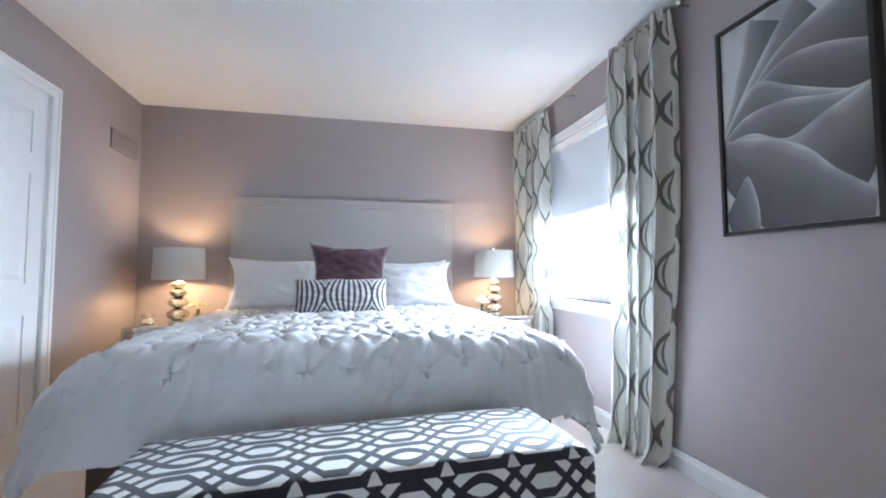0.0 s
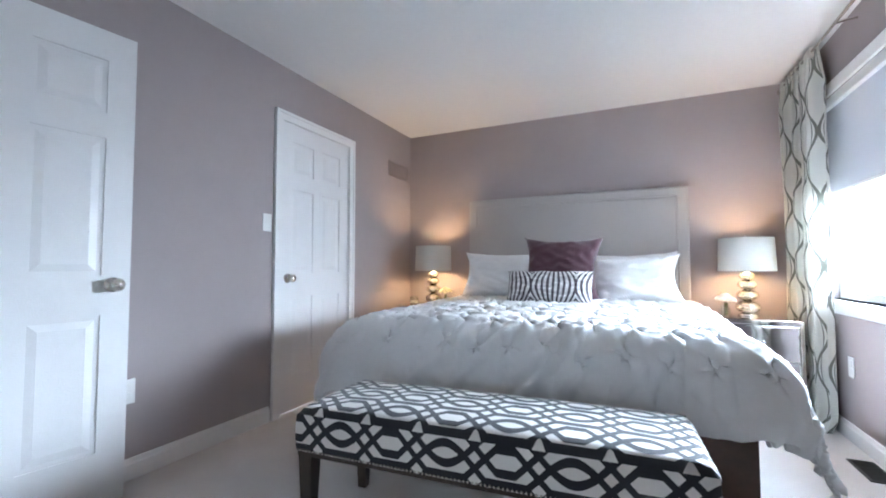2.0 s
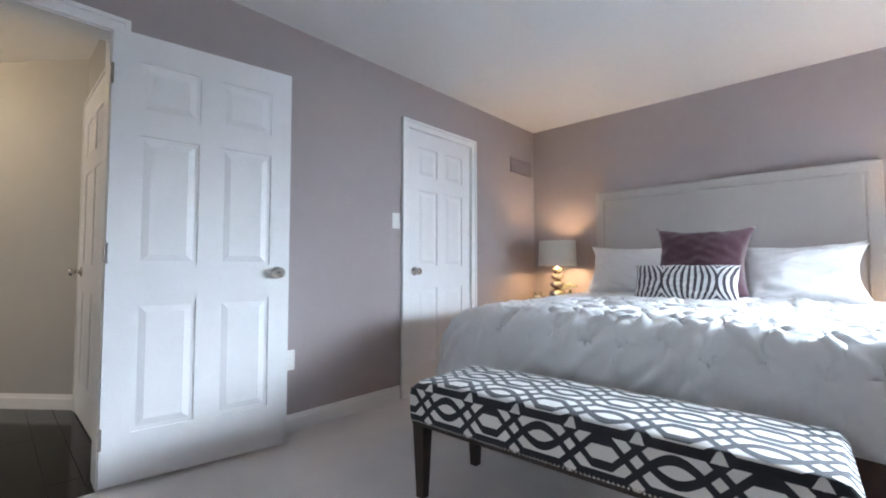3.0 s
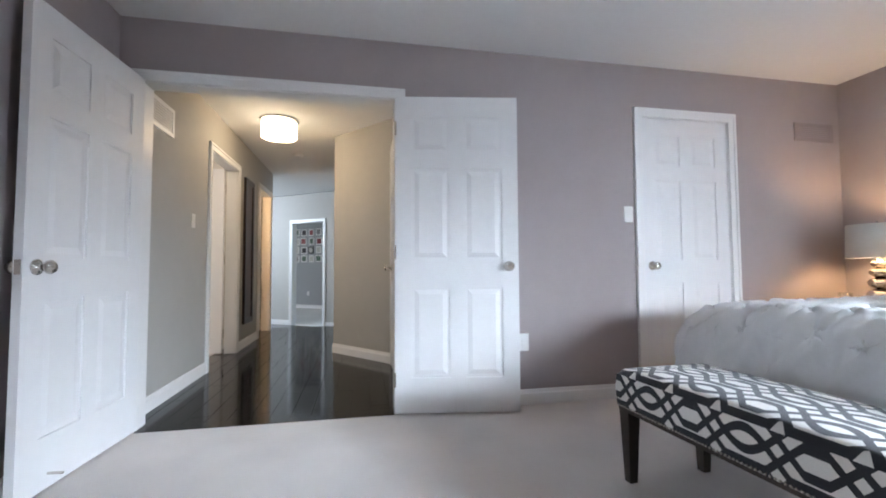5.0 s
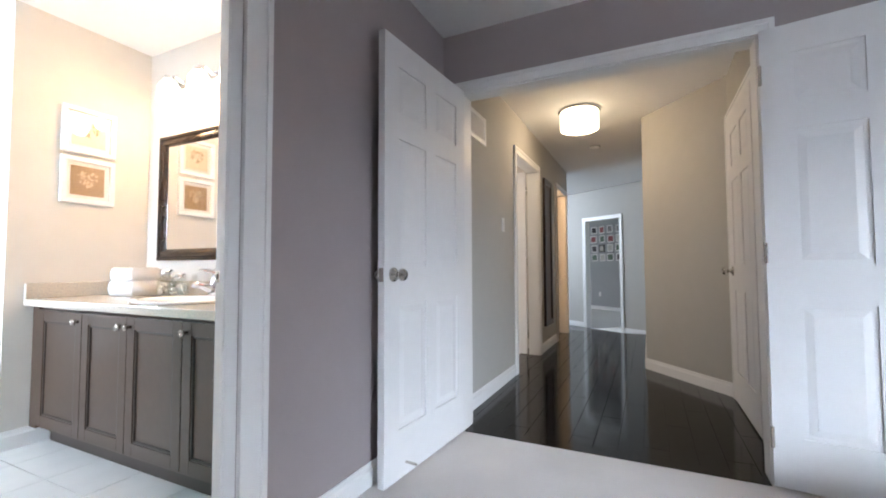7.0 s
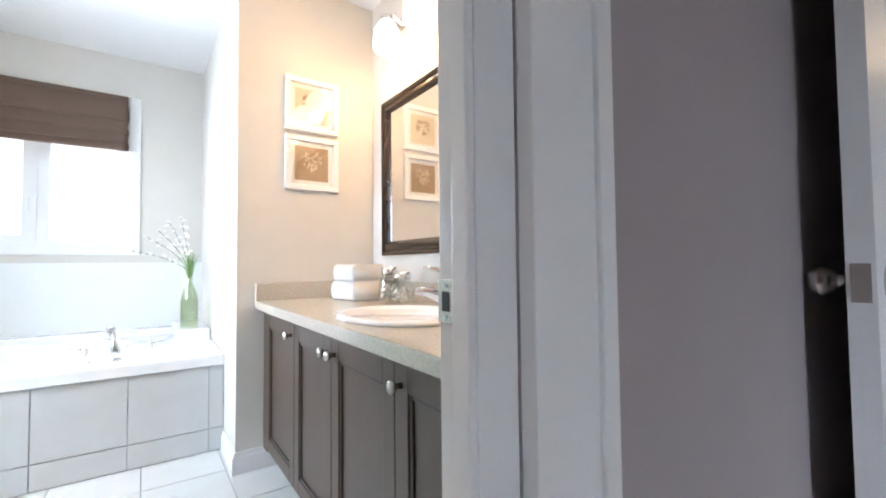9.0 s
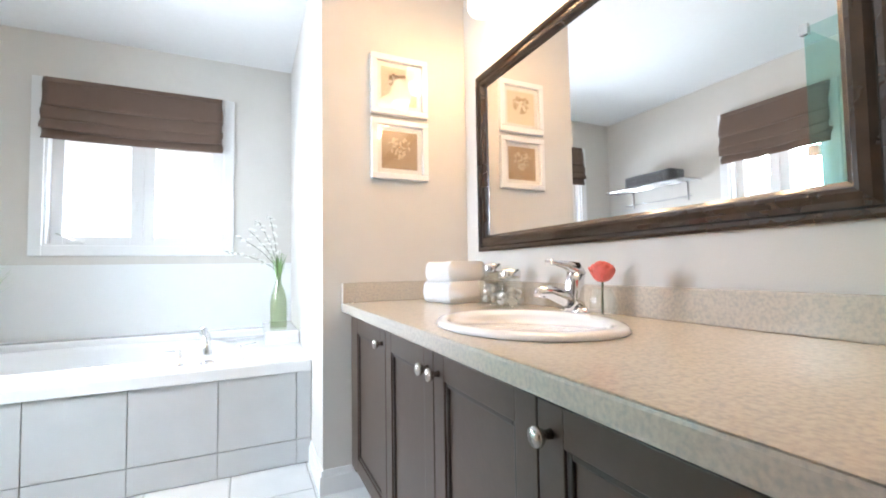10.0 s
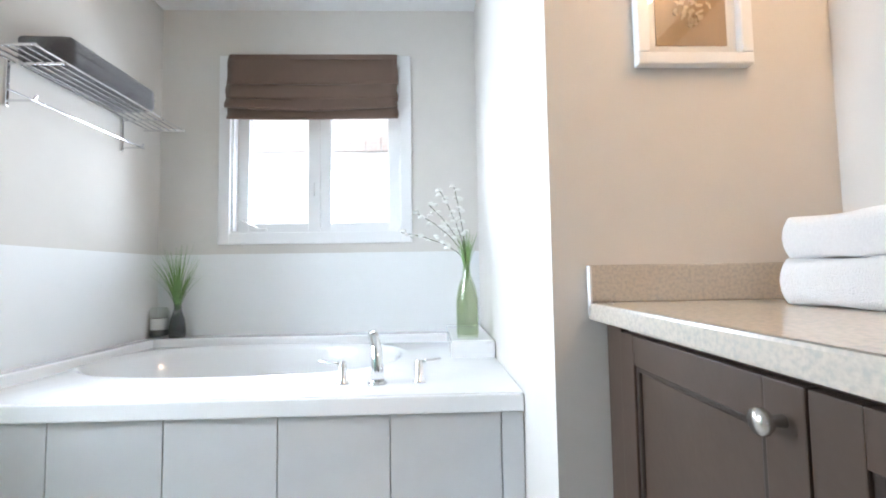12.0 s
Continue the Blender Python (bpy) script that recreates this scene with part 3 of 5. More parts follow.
roller = thing("roller_shade", pose(XE, 0, 0, 0, 0, -90), "pale grey roller shade drawn half down in the window", "window shade")
part("cassette", solid(a, b, 0.0, 0.06, WZ1 - 0.06, WZ1 - 0.002, 0.006), TRIM, roller)
part("cloth", solid(a + 0.008, b - 0.008, 0.030, 0.032, 1.475, WZ1 - 0.06), ROLLER, roller)
part("hem_bar", solid(a + 0.008, b - 0.008, 0.025, 0.037, 1.455, 1.475, 0.004), TRIM, roller)

# curtains
rod = thing("curtain_rod", pose(0, 0, 0), "slim brushed nickel curtain rod under the ceiling", "curtain rod")
part("pole", tube([(1.665, 1.57, 2.345), (1.665, 3.66, 2.345)], 0.008), NICKEL, rod)
for y in (1.58, 2.68, 3.65):
    part("bracket", tube([(1.665, y, 2.335), (1.71, y, 2.345), (XE, y, 2.345)], 0.007), NICKEL, rod)
for y in (1.55, 3.675):
    part("finial", lathe([(0.0, -0.03), (0.016, -0.02), (0.02, 0), (0.014, 0.02), (0.0, 0.03)], 14, (1.665, y, 2.335), "y"), NICKEL, rod)


def curtain(y0, y1, folds, seed, label, lean=0.0, taper=0.0):
    c = thing("curtain", pose(1.665, (y0 + y1) / 2, 0), label, "curtain", "window curtains")
    w, top = y1 - y0, 2.36

    def place(u, v):
        z = top * (1 - v) + 0.012
        flare = 1.0 + 0.10 * max(0.0, v - 0.75) * math.sin(3 + seed) + 0.03 * math.sin(5 * v + seed) - taper * v * v
        amp = 0.038 + 0.014 * math.sin(2 * math.pi * u * 1.3 + seed)
        ph = 2 * math.pi * folds * u + 0.5 * math.sin(3.1 * v + seed) * (0.3 + v) + 0.9 * math.sin(2 * math.pi * 1.6 * u + seed)
        head = 0.35 + 0.65 * min(1.0, v / 0.10)
        x = amp * head * math.sin(ph) + 0.012 * noise.noise(Vector((u * 7, v * 3, seed)))
        y = (u - 0.5) * w * flare + 0.016 * math.cos(2 * ph) * head + lean * v * v
        if v > 0.965:
            x -= 0.10 * (v - 0.965) * 10 * (0.6 + 0.4 * math.sin(9 * u + seed))
        return (x, y, z)
    bm = grid_sheet(110, 90, place, lambda u, v: (u * w * 1.6, v * top))
    cl = part("cloth", bm, CURTAIN, c, "", True)
    so = cl.modifiers.new("thick", "SOLIDIFY")
    so.thickness = 0.003
    for k in range(7):
        u = (k + 0.5) / 7
        part("pleat_tab", solid(-0.012, 0.012, (u - 0.5) * w - 0.012, (u - 0.5) * w + 0.012, 2.31, 2.375, 0.004), CURTAIN, c)
    return c


curtain(1.625, 2.10, 4, 0.3, "cream curtain with grey ogee print hanging to the floor", 0.10, 0.18)
curtain(3.0, 3.63, 5, 2.1, "cream curtain with grey ogee print beside the nightstand")

# artwork
art = thing("framed_print", pose(XE, 0, 0), "large black and white agave leaf print in a black frame", "picture")
AY0, AY1, AZ0, AZ1 = 0.815, 1.400, 1.165, 2.085
for y0, y1, z0, z1 in ((AY0, AY0 + 0.018, AZ0, AZ1), (AY1 - 0.018, AY1, AZ0, AZ1), (AY0 + 0.018, AY1 - 0.018, AZ0, AZ0 + 0.018), (AY0 + 0.018, AY1 - 0.018, AZ1 - 0.018, AZ1)):
    part("frame_bar", solid(-0.042, -0.001, y0, y1, z0, z1, 0.002), BLACK, art)
part("canvas", solid(-0.030, -0.004, AY0 + 0.018, AY1 - 0.018, AZ0 + 0.018, AZ1 - 0.018), PETAL, art, "grey photographic print")
LEAVES = (  # upper rims of the agave leaves, as shares of the print, and how far each leaf reaches below its rim
    (((0, 0.5), (0.12, 0.75), (0.25, 1.0)), (0.40, -0.15)),
    (((0.02, 0.5), (0.25, 0.72), (0.60, 1.0)), (0.30, -0.30)),
    (((0.25, 0.66), (0.45, 0.78), (0.70, 0.86), (1.0, 0.92)), (0.05, -0.35)),
    (((0.28, 0.66), (0.50, 0.73), (0.75, 0.72), (1.0, 0.66)), (0, -0.25)),
    (((0, 0.46), (0.12, 0.58), (0.30, 0.68), (0.55, 0.60), (0.80, 0.52), (1.0, 0.47)), (0, -0.32)),
    (((0.02, 0.46), (0.20, 0.54), (0.50, 0.55), (0.80, 0.50), (1.0, 0.50)), (0, -0.30)),
    (((0.02, 0.44), (0.25, 0.45), (0.50, 0.38), (0.75, 0.44), (1.0, 0.50)), (0, -0.50)),
    (((0.03, 0.45), (0.30, 0.42), (0.60, 0.33), (0.80, 0.20), (1.0, 0.10)), (-0.10, -0.45)),
    (((0.28, 0.0), (0.27, 0.12), (0.20, 0.25), (0.12, 0.20)), (-0.2, -0.2)),
)


def along(points, t):
    """A smooth curve through points, t from 0 to 1."""
    n = len(points) - 1
    i = min(int(t * n), n - 1)
    f = t * n - i
    p = [Vector(points[min(max(i + d, 0), n)]) for d in (-1, 0, 1, 2)]
    return 0.5 * (2 * p[1] + (p[2] - p[0]) * f + (2 * p[0] - 5 * p[1] + 4 * p[2] - p[3]) * f * f + (3 * p[1] - p[0] - 3 * p[2] + p[3]) * f ** 3)


for k, (rim, reach) in enumerate(LEAVES):
    def place(u, v):
        c = along(rim, v) + Vector(reach) * u * (0.25 + 0.75 * math.sin(math.pi * min(1.0, v * 0.75 + 0.08)))
        cx, cy = min(max(c.x, 0.0), 1.0), min(max(c.y, 0.0), 1.0)
        return (-0.0305 - 0.0006 * (k + 1), AY1 - 0.02 - cx * (AY1 - AY0 - 0.04), AZ0 + 0.02 + cy * (AZ1 - AZ0 - 0.04))
    part("leaf", grid_sheet(14, 36, place, lambda u, v: (u, v)), PETAL, art)

# ---- bed ----
bed = thing("bed", pose(0.09, 0.155, 0), "king bed with a walnut frame and a grey upholstered headboard", "bed")
hb = part("headboard", solid(-0.945, 0.945, 3.475, 3.545, 0.12, 1.662, 0.018), LINEN, bed, "grey linen upholstered headboard")
part("inset_panel", solid(-0.855, 0.855, 3.462, 3.482, 0.4, 1.578, 0.012), LINEN, hb)
for x in (-0.867, 0.867):
    part("welt", tube([(x, 3.47, 0.4), (x, 3.47, 1.590)], 0.006), LINEN, hb)
part("welt", tube([(-0.867, 3.47, 1.590), (0.867, 3.47, 1.590)], 0.006), LINEN, hb)
for x0, x1, y0, y1 in ((-0.98, 0.98, 1.64, 1.68), (-0.98, -0.94, 1.68, 3.47), (0.94, 0.98, 1.68, 3.47)):
    part("rail", solid(x0, x1, y0, y1, 0.07, 0.39, 0.005), BEDW, bed)
part("slat_base", solid(-0.94, 0.94, 1.68, 3.46, 0.25, 0.30), BEDW, bed)
for x in (-0.90, 0.90):
    for y in (1.68, 3.40):
        part("leg", lathe([(0.034, 0.0), (0.045, 0.03), (0.045, 0.07)], 12, (x, y, 0)), BEDW, bed)
part("mattress", solid(-0.92, 0.92, 1.70, 3.46, 0.302, 0.60, 0.06), DUVETM, bed, "white mattress")


def duvet():
    """Pintucked cover that bulges over the edges and hangs to the floor at one foot corner."""
    cx, y_foot, y_head = 0.085, 1.72, 3.48
    hx = 1.0
    span_x, span_y = 2.82, 2.10
    rng = random.Random(3)

    def drape(over, r, depth, flare):
        """How far a strip of cloth past an edge goes out and down."""
        arc = r * math.pi / 2
        if over < arc:
            a = over / r
            return r * math.sin(a), r * (1 - math.cos(a))
        d = min(over - arc, depth)
        return r + flare * d, r + d * 0.97

    def surface(u, v):
        px, py = (u - 0.5) * span_x, y_head - v * span_y
        ox, oy = max(0.0, abs(px) - (hx - 0.10)), max(0.0, (y_foot + 0.12) - py)
        sx = 1 if px > 0 else -1
        corner = 1.0 if sx > 0 else 0.55
        gx, dx = drape(ox, 0.17, 0.52, 0.30)
        gy, dy = drape(oy, 0.16, 0.16 + (0.07 if px < 0.4 else 0.0), 0.02)
        x = cx + (px if not ox else sx * (hx - 0.10 + gx))
        y = py if not oy else y_foot + 0.12 - gy * (1 - 0.55 * min(1, ox / 0.5))
        base = 0.70 + 0.035 * math.cos(px * 1.5) - 0.03 * (y_head - py) / 2
        z = base - max(dx, dy) - 0.35 * min(dx, dy)
        if ox and oy:
            x += sx * 0.05 * min(1, oy / 0.3) * corner
        return Vector((x, y, max(z, 0.02 + 0.02 * math.sin(9 * u)))), px, py, max(ox, oy)

    tuck = 0.165

    def place(u, v):
        p, px, py, over = surface(u, v)
        h = 0.0
        gi, gj = px / tuck, py / tuck
        fade = 1.0 if over < 0.10 else max(0.2, 1 - (over - 0.10) * 4.0)
        for i in (math.floor(gi), math.floor(gi) + 1):
            for j in (math.floor(gj), math.floor(gj) + 1):
                jx, jy = 0.10 * math.sin(12.9 * i + 7.1 * j), 0.10 * math.sin(3.7 * i + 17.3 * j)
                odd = 0.5 * (j % 2)
                qx, qy = gi - i - jx - odd * 0.5, gj - j - jy
                r = math.hypot(qx, qy)
                th = math.atan2(qy, qx)
                h += math.exp(-(r / 0.42) ** 2) * (0.021 * (1 - 2 * abs(math.sin(2.5 * th + i + 2 * j))) - 0.020 * math.exp(-(r / 0.2) ** 2))
        n = noise.noise(Vector((px * 5, py * 5, 0.3)))
        f = noise.noise(Vector((px * 13, py * 13, 2.3)))
        ridge = 0.016 * (1 - abs(n)) + 0.008 * f + 0.006 * (1 - abs(noise.noise(Vector((px * 9, py * 7, 5.1)))))
        hang = min(1.0, max(0.0, over - 0.15) / 0.2)
        down = max(0.0, over - 0.05)
        sweep = noise.noise(Vector((5.5 * (px + 0.9 * down), 0.9 * (px - down) + 0.6 * py, 8.2)))
        sweep2 = noise.noise(Vector((11 * (px + 0.6 * down + 0.6 * py), 1.2 * (down - px), 4.4)))
        crease = 0.022 * max(0.0, 1 - 2.6 * abs(sweep)) ** 2 + 0.010 * max(0.0, 1 - 2.6 * abs(sweep2)) ** 2
        fold = (0.009 * math.sin(17 * (px + 0.6 * py) + 3 * n) + 0.012 * (1 - 2 * abs(noise.noise(Vector((px * 6 + py * 5, p.z * 2.5, 3.7)))))) * hang
        p.z += (h + ridge) * fade * (1 - 0.6 * hang)
        side = Vector((p.x - 0.115, p.y - 2.7, 0))
        p += side.normalized() * ((fold + 0.012 * n) * hang + crease * min(1.0, max(0.0, over - 0.04) / 0.12))
        p.z += 0.4 * crease * min(1.0, max(0.0, over - 0.02) / 0.10) * (1 - hang)
        p.z = max(p.z, 0.012)
        return p
    return grid_sheet(280, 230, place)


dv = single("duvet", duvet(), DUVETM, "rumpled white pintucked duvet hanging over the bed", "duvet", True)
so = dv.modifiers.new("thick", "SOLIDIFY")
so.thickness, so.offset = 0.02, -1


def pillow(name, m, w, h, d, mat, label, group="", seed=0, pinch=0.06):
    ob = single(name, pillow_mesh(w, h, d, 30, pinch, seed), mat, label, "pillow", True, m, group)
    return ob


PB = 0.735
pillow("bed_pillow", pose(-0.45, 3.40, PB + 0.185, -22, 1.5, 2), 0.76, 0.47, 0.21, SHAM, "white pillow leaning on the headboard", "white bed pillows", 1, 0.19)
pillow("bed_pillow", pose(0.58, 3.44, PB + 0.17, -18, -1, 0), 0.74, 0.46, 0.18, SHAM, "white pillow behind another pillow", "white bed pillows", 2, 0.17)
pillow("bed_pillow", pose(0.625, 3.29, PB + 0.165, -28, -3, 2), 0.68, 0.43, 0.17, SHAM, "white pintucked pillow leaning on another pillow", "white bed pillows", 3, 0.19)
pillow("throw_pillow", pose(0.11, 3.10, PB + 0.255, -16, 1.5, 0), 0.62, 0.53, 0.19, PLUM, "square plum velvet throw pillow", "", 4, 0.20)
pillow("lumbar_pillow", pose(0.055, 2.87, PB + 0.115, -18, 0, -1), 0.63, 0.262, 0.14, STRIPE, "oblong white pillow with dark globe stripes", "", 5, 0.05)

# bench
bench = thing("bench", pose(0.14, 1.235, 0, 0, 0, 3.0), "upholstered bench with a black and white lattice fabric", "bench")
BL, BD = 1.37, 0.45
seat_bm = bmesh.new()


def seat_top(u, v):
    a, b = 2 * u - 1, 2 * v - 1
    crown = 0.022 * (1 - a ** 4) * (1 - b ** 4)
    x, y, z = a * (BL / 2), b * (BD / 2), 0.474 + crown
    edge = max(0.0, abs(a) - 0.965) / 0.035, max(0.0, abs(b) - 0.92) / 0.08
    drop = 0.024 * (edge[0] ** 2 + edge[1] ** 2)
    return (x, y, z - min(drop, 0.03))


grid_sheet(60, 30, seat_top, lambda u, v: (u * BL, v * BD + 0.07), seat_bm)
seat = part("seat", seat_bm, BENCHC, bench, "", True)
border = bmesh.new()


def around(u, v):
    s = u * 2 * (BL + BD)
    hl, hd = BL / 2, BD / 2
    if s < BL:
        x, y = -hl + s, -hd
    elif s < BL + BD:
        x, y = hl, -hd + (s - BL)
    elif s < 2 * BL + BD:
        x, y = hl - (s - BL - BD), hd
    else:
        x, y = -hl, hd - (s - 2 * BL - BD)
    return (x * (1 + 0.004 * math.sin(math.pi * v)), y * (1 + 0.012 * math.sin(math.pi * v)), 0.452 - 0.135 * v)


grid_sheet(120, 6, around, lambda u, v: (u * 2 * (BL + BD), 0.05 - v * 0.135), border)
part("border", border, BENCHC, bench, "", True)
part("seat_board", solid(-BL / 2 + 0.004, BL / 2 - 0.004, -BD / 2 + 0.004, BD / 2 - 0.004, 0.300, 0.330), DARKW, bench)
for x in (-BL / 2 + 0.035, BL / 2 - 0.035):
    for y in (-BD / 2 + 0.035, BD / 2 - 0.035):
        bm = bmesh.new()
        lo, hi = 0.018, 0.029
        vl = [bm.verts.new((x + sx * lo, y + sy * lo, 0)) for sx, sy in ((-1, -1), (1, -1), (1, 1), (-1, 1))]
        vh = [bm.verts.new((x + sx * hi, y + sy * hi, 0.30)) for sx, sy in ((-1, -1), (1, -1), (1, 1), (-1, 1))]
        bm.faces.new(vl[::-1]), bm.faces.new(vh)
        for k in range(4):
            bm.faces.new((vl[k], vl[(k + 1) % 4], vh[(k + 1) % 4], vh[k]))
        part("leg", bm, DARKW, bench, "dark tapered wooden leg")
nails = bmesh.new()
for k in range(96):
    for y, sy in ((-BD / 2 - 0.002, -1), (BD / 2 + 0.002, 1)):
        bmesh.ops.create_icosphere(nails, subdivisions=1, radius=0.0052, matrix=Matrix.Translation((-BL / 2 + 0.008 + k * (BL - 0.016) / 95, y, 0.322)))
for k in range(32):
    for x in (-BL / 2 - 0.002, BL / 2 + 0.002):
        bmesh.ops.create_icosphere(nails, subdivisions=1, radius=0.0052, matrix=Matrix.Translation((x, -BD / 2 + 0.008 + k * (BD - 0.016) / 31, 0.322)))
tagged(part("nailheads", nails, NICKEL, bench, "row of silver nailheads"), kind="stuff")

# nightstands


def nightstand(x, label):
    n = thing("nightstand", pose(x, 3.40, 0), label, "nightstand", "mirrored nightstands")
    w, d, top = 0.44, 0.42, 0.65
    part("body", solid(-w / 2 + 0.01, w / 2 - 0.01, -d / 2 + 0.01, d / 2, 0.12, top - 0.03), SILVER, n)
    part("top", solid(-w / 2, w / 2, -d / 2, d / 2, top - 0.03, top, 0.005), SILVER, n, "bevelled mirror top")
    for z0, z1 in ((0.14, 0.365), (0.380, 0.612)):
        dr = part("drawer", solid(-w / 2 + 0.025, w / 2 - 0.025, -d / 2 + 0.002, -d / 2 + 0.02, z0, z1, 0.008), SILVER, n, "mirrored drawer front")
        part("handle", lathe([(0.006, 0), (0.006, -0.014), (0.014, -0.018), (0.012, -0.028), (0, -0.03)], 12, (0, -d / 2 + 0.002, (z0 + z1) / 2), "y"), CHROME, dr, "", True)
    for a in (-1, 1):
        part("edge_strip", solid(a * (w / 2 - 0.012) - 0.012, a * (w / 2 - 0.012) + 0.012, -d / 2 + 0.001, -d / 2 + 0.012, 0.12, top - 0.03, 0.003), NICKEL, n)
        for y in (-d / 2 + 0.04, d / 2 - 0.04):
            part("leg", lathe([(0.012, 0), (0.022, 0.12)], 10, (a * (w / 2 - 0.04), y, 0)), NICKEL, n)
    return n


nightstand(-1.20, "mirrored silver nightstand beside the bed, near the door wall")
nightstand(1.40, "mirrored silver nightstand beside the bed, near the curtain")


def table_lamp(x):
    l = thing("table_lamp", pose(x, 3.46, 0.65), "lit table lamp with stacked mercury glass globes and a drum shade", "lamp", "bedside lamps")
    part("foot", lathe([(0.0, 0.0), (0.062, 0.0), (0.062, 0.012), (0.03, 0.02)], 24), CHROME, l, "", True)
    z = 0.018
    for r, h in ((0.078, 0.092), (0.070, 0.080), (0.061, 0.068), (0.050, 0.056)):
        prof = [(0.022, z)] + [(0.022 + (r - 0.022) * math.sin(math.pi * k / 10) ** 0.6, z + h * k / 10) for k in range(1, 10)] + [(0.022, z + h)]
        part("globe", lathe(prof, 24), MERCURY, l, "mottled mercury glass globe", True)
        z += h
    part("stem", lathe([(0.012, z), (0.012, z + 0.10)], 12), CHROME, l)
    drum = lathe([(0.178, 0.325), (0.170, 0.563), (0.167, 0.563), (0.175, 0.325), (0.178, 0.325)], 40)
    bmesh.ops.delete(drum, geom=[f for f in drum.faces if len(f.verts) > 4], context="FACES_ONLY")
    part("shade", drum, SHADE, l, "grey linen drum shade", True)
    part("finial", lathe([(0.004, 0.40), (0.004, 0.570), (0.010, 0.573), (0.010, 0.583), (0, 0.590)], 10), CHROME, l)
    part("bulb", lathe([(0.0, 0.40), (0.012, 0.40), (0.014, 0.425), (0.012, 0.43)], 10), CHROME, l)
    for k in range(3):
        a = 2 * math.pi * k / 3
        part("spider_arm", tube([(0, 0, 0.553), (0.168 * math.cos(a), 0.168 * math.sin(a), 0.553)], 0.002, 5), CHROME, l)
    return l


table_lamp(-1.165), table_lamp(1.372)


def bloom(bm, at, r, rng, petals=16):
    """A loose head of cupped petals."""
    for k in range(petals):
        a, t = rng.uniform(0, 2 * math.pi), rng.uniform(0.1, 1.2)
        d = Vector((math.cos(a) * math.sin(t), math.sin(a) * math.sin(t), math.cos(t)))
        m = Matrix.Translation(Vector(at) + d * r * 0.6) @ d.to_track_quat("Z", "Y").to_matrix().to_4x4() @ Matrix.Diagonal((r * 0.55, r * 0.42, r * 0.22, 1))
        bmesh.ops.create_icosphere(bm, subdivisions=1, radius=1, matrix=m)
    return bm


def posy(x, y, mat, label, seed):
    rng = random.Random(seed)
    p = thing("flower_vase", pose(x, y, 0.65), label, "flowers")
    part("pot", lathe([(0.0, 0.0), (0.030, 0.0), (0.036, 0.03), (0.032, 0.065), (0.034, 0.075), (0.029, 0.075), (0.027, 0.01), (0, 0.008)], 18), JARG, p, "small clear glass pot", True)
    for k in range(6):
        a = 2 * math.pi * k / 6
        part("blossom", bloom(bmesh.new(), (0.036 * math.cos(a), 0.036 * math.sin(a), 0.105 + 0.02 * rng.random()), 0.042, rng), mat, p, "", True)
    part("blossom", bloom(bmesh.new(), (0, 0, 0.135), 0.044, rng), mat, p, "", True)
    part("stems", tube([(0, 0, 0.012), (0.004, 0, 0.1)], 0.012), STEM, p)


posy(1.215, 3.33, BLOSSOM, "white flowers in a small glass pot on the nightstand", 1)
posy(-1.01, 3.40, CREAMF, "cream flowers in a small glass pot on the nightstand", 2)
cup = thing("glass_box", pose(-1.335, 3.38, 0.65), "clear glass candle dish on the nightstand", "candle holder")
part("dish", lathe([(0, 0), (0.042, 0), (0.044, 0.075), (0.040, 0.075), (0.038, 0.01), (0, 0.01)], 20), JARG, cup, "", True)
part("wax", lathe([(0, 0.011), (0.036, 0.011), (0.036, 0.035), (0, 0.035)], 18), BLOSSOM, cup)

# wall plates and vents


def plate(name, m, label, toggles, kind):
    s = thing(name, m, label, kind)
    part("cover", solid(-0.035, 0.035, -0.006, 0.0, -0.058, 0.058, 0.002), PLASTIC, s)
    for z in toggles:
        part("insert", solid(-0.016, 0.016, -0.0085, -0.005, z - 0.017, z + 0.017, 0.002), PLASTIC, s)
    return s


plate("light_switch", pose(XW, 1.772, 1.302, 0, 0, 90), "white rocker light switch beside the closet door", (0,), "switch")
plate("power_outlet", pose(XW, 0.955, 0.415, 0, 0, 90), "white double power outlet low on the wall", (-0.02, 0.02), "outlet")
plate("power_outlet", pose(XE, 2.935, 0.427, 0, 0, -90), "white power outlet below the window", (-0.02, 0.02), "outlet")
wv = thing("wall_vent", pose(XW, 3.455, 1.995, 0, 0, 90), "mauve painted wall vent grille near the ceiling", "vent")
for x0, x1, z0, z1 in ((-0.19, 0.19, 0.055, 0.075), (-0.19, 0.19, -0.075, -0.055), (-0.19, -0.17, -0.055, 0.055), (0.17, 0.19, -0.055, 0.055)):
    part("frame_bar", solid(x0, x1, -0.010, 0, z0, z1, 0.002), VENTM, wv)
for k in range(7):
    part("slat", solid(-0.17, 0.17, -0.007, -0.001, -0.048 + k * 0.016 - 0.004, -0.048 + k * 0.016 + 0.004), VENTM, wv)
fv = thing("floor_vent", pose(1.67, 2.52, 0.0), "dark metal floor register by the baseboard", "vent")
part("frame", solid(-0.055, 0.055, -0.13, 0.13, 0.0, 0.006, 0.002), VENTD, fv)
for k in range(12):
    part("louvre", solid(-0.045, 0.045, -0.115 + k * 0.0205, -0.109 + k * 0.0205, 0.006, 0.010), VENTD, fv)
ul = single("under_bed_box", solid(0.80, 1.05, 1.96, 2.3, 0.0, 0.09, 0.006), PLASTIC, "flat white storage box under the bed", "box")

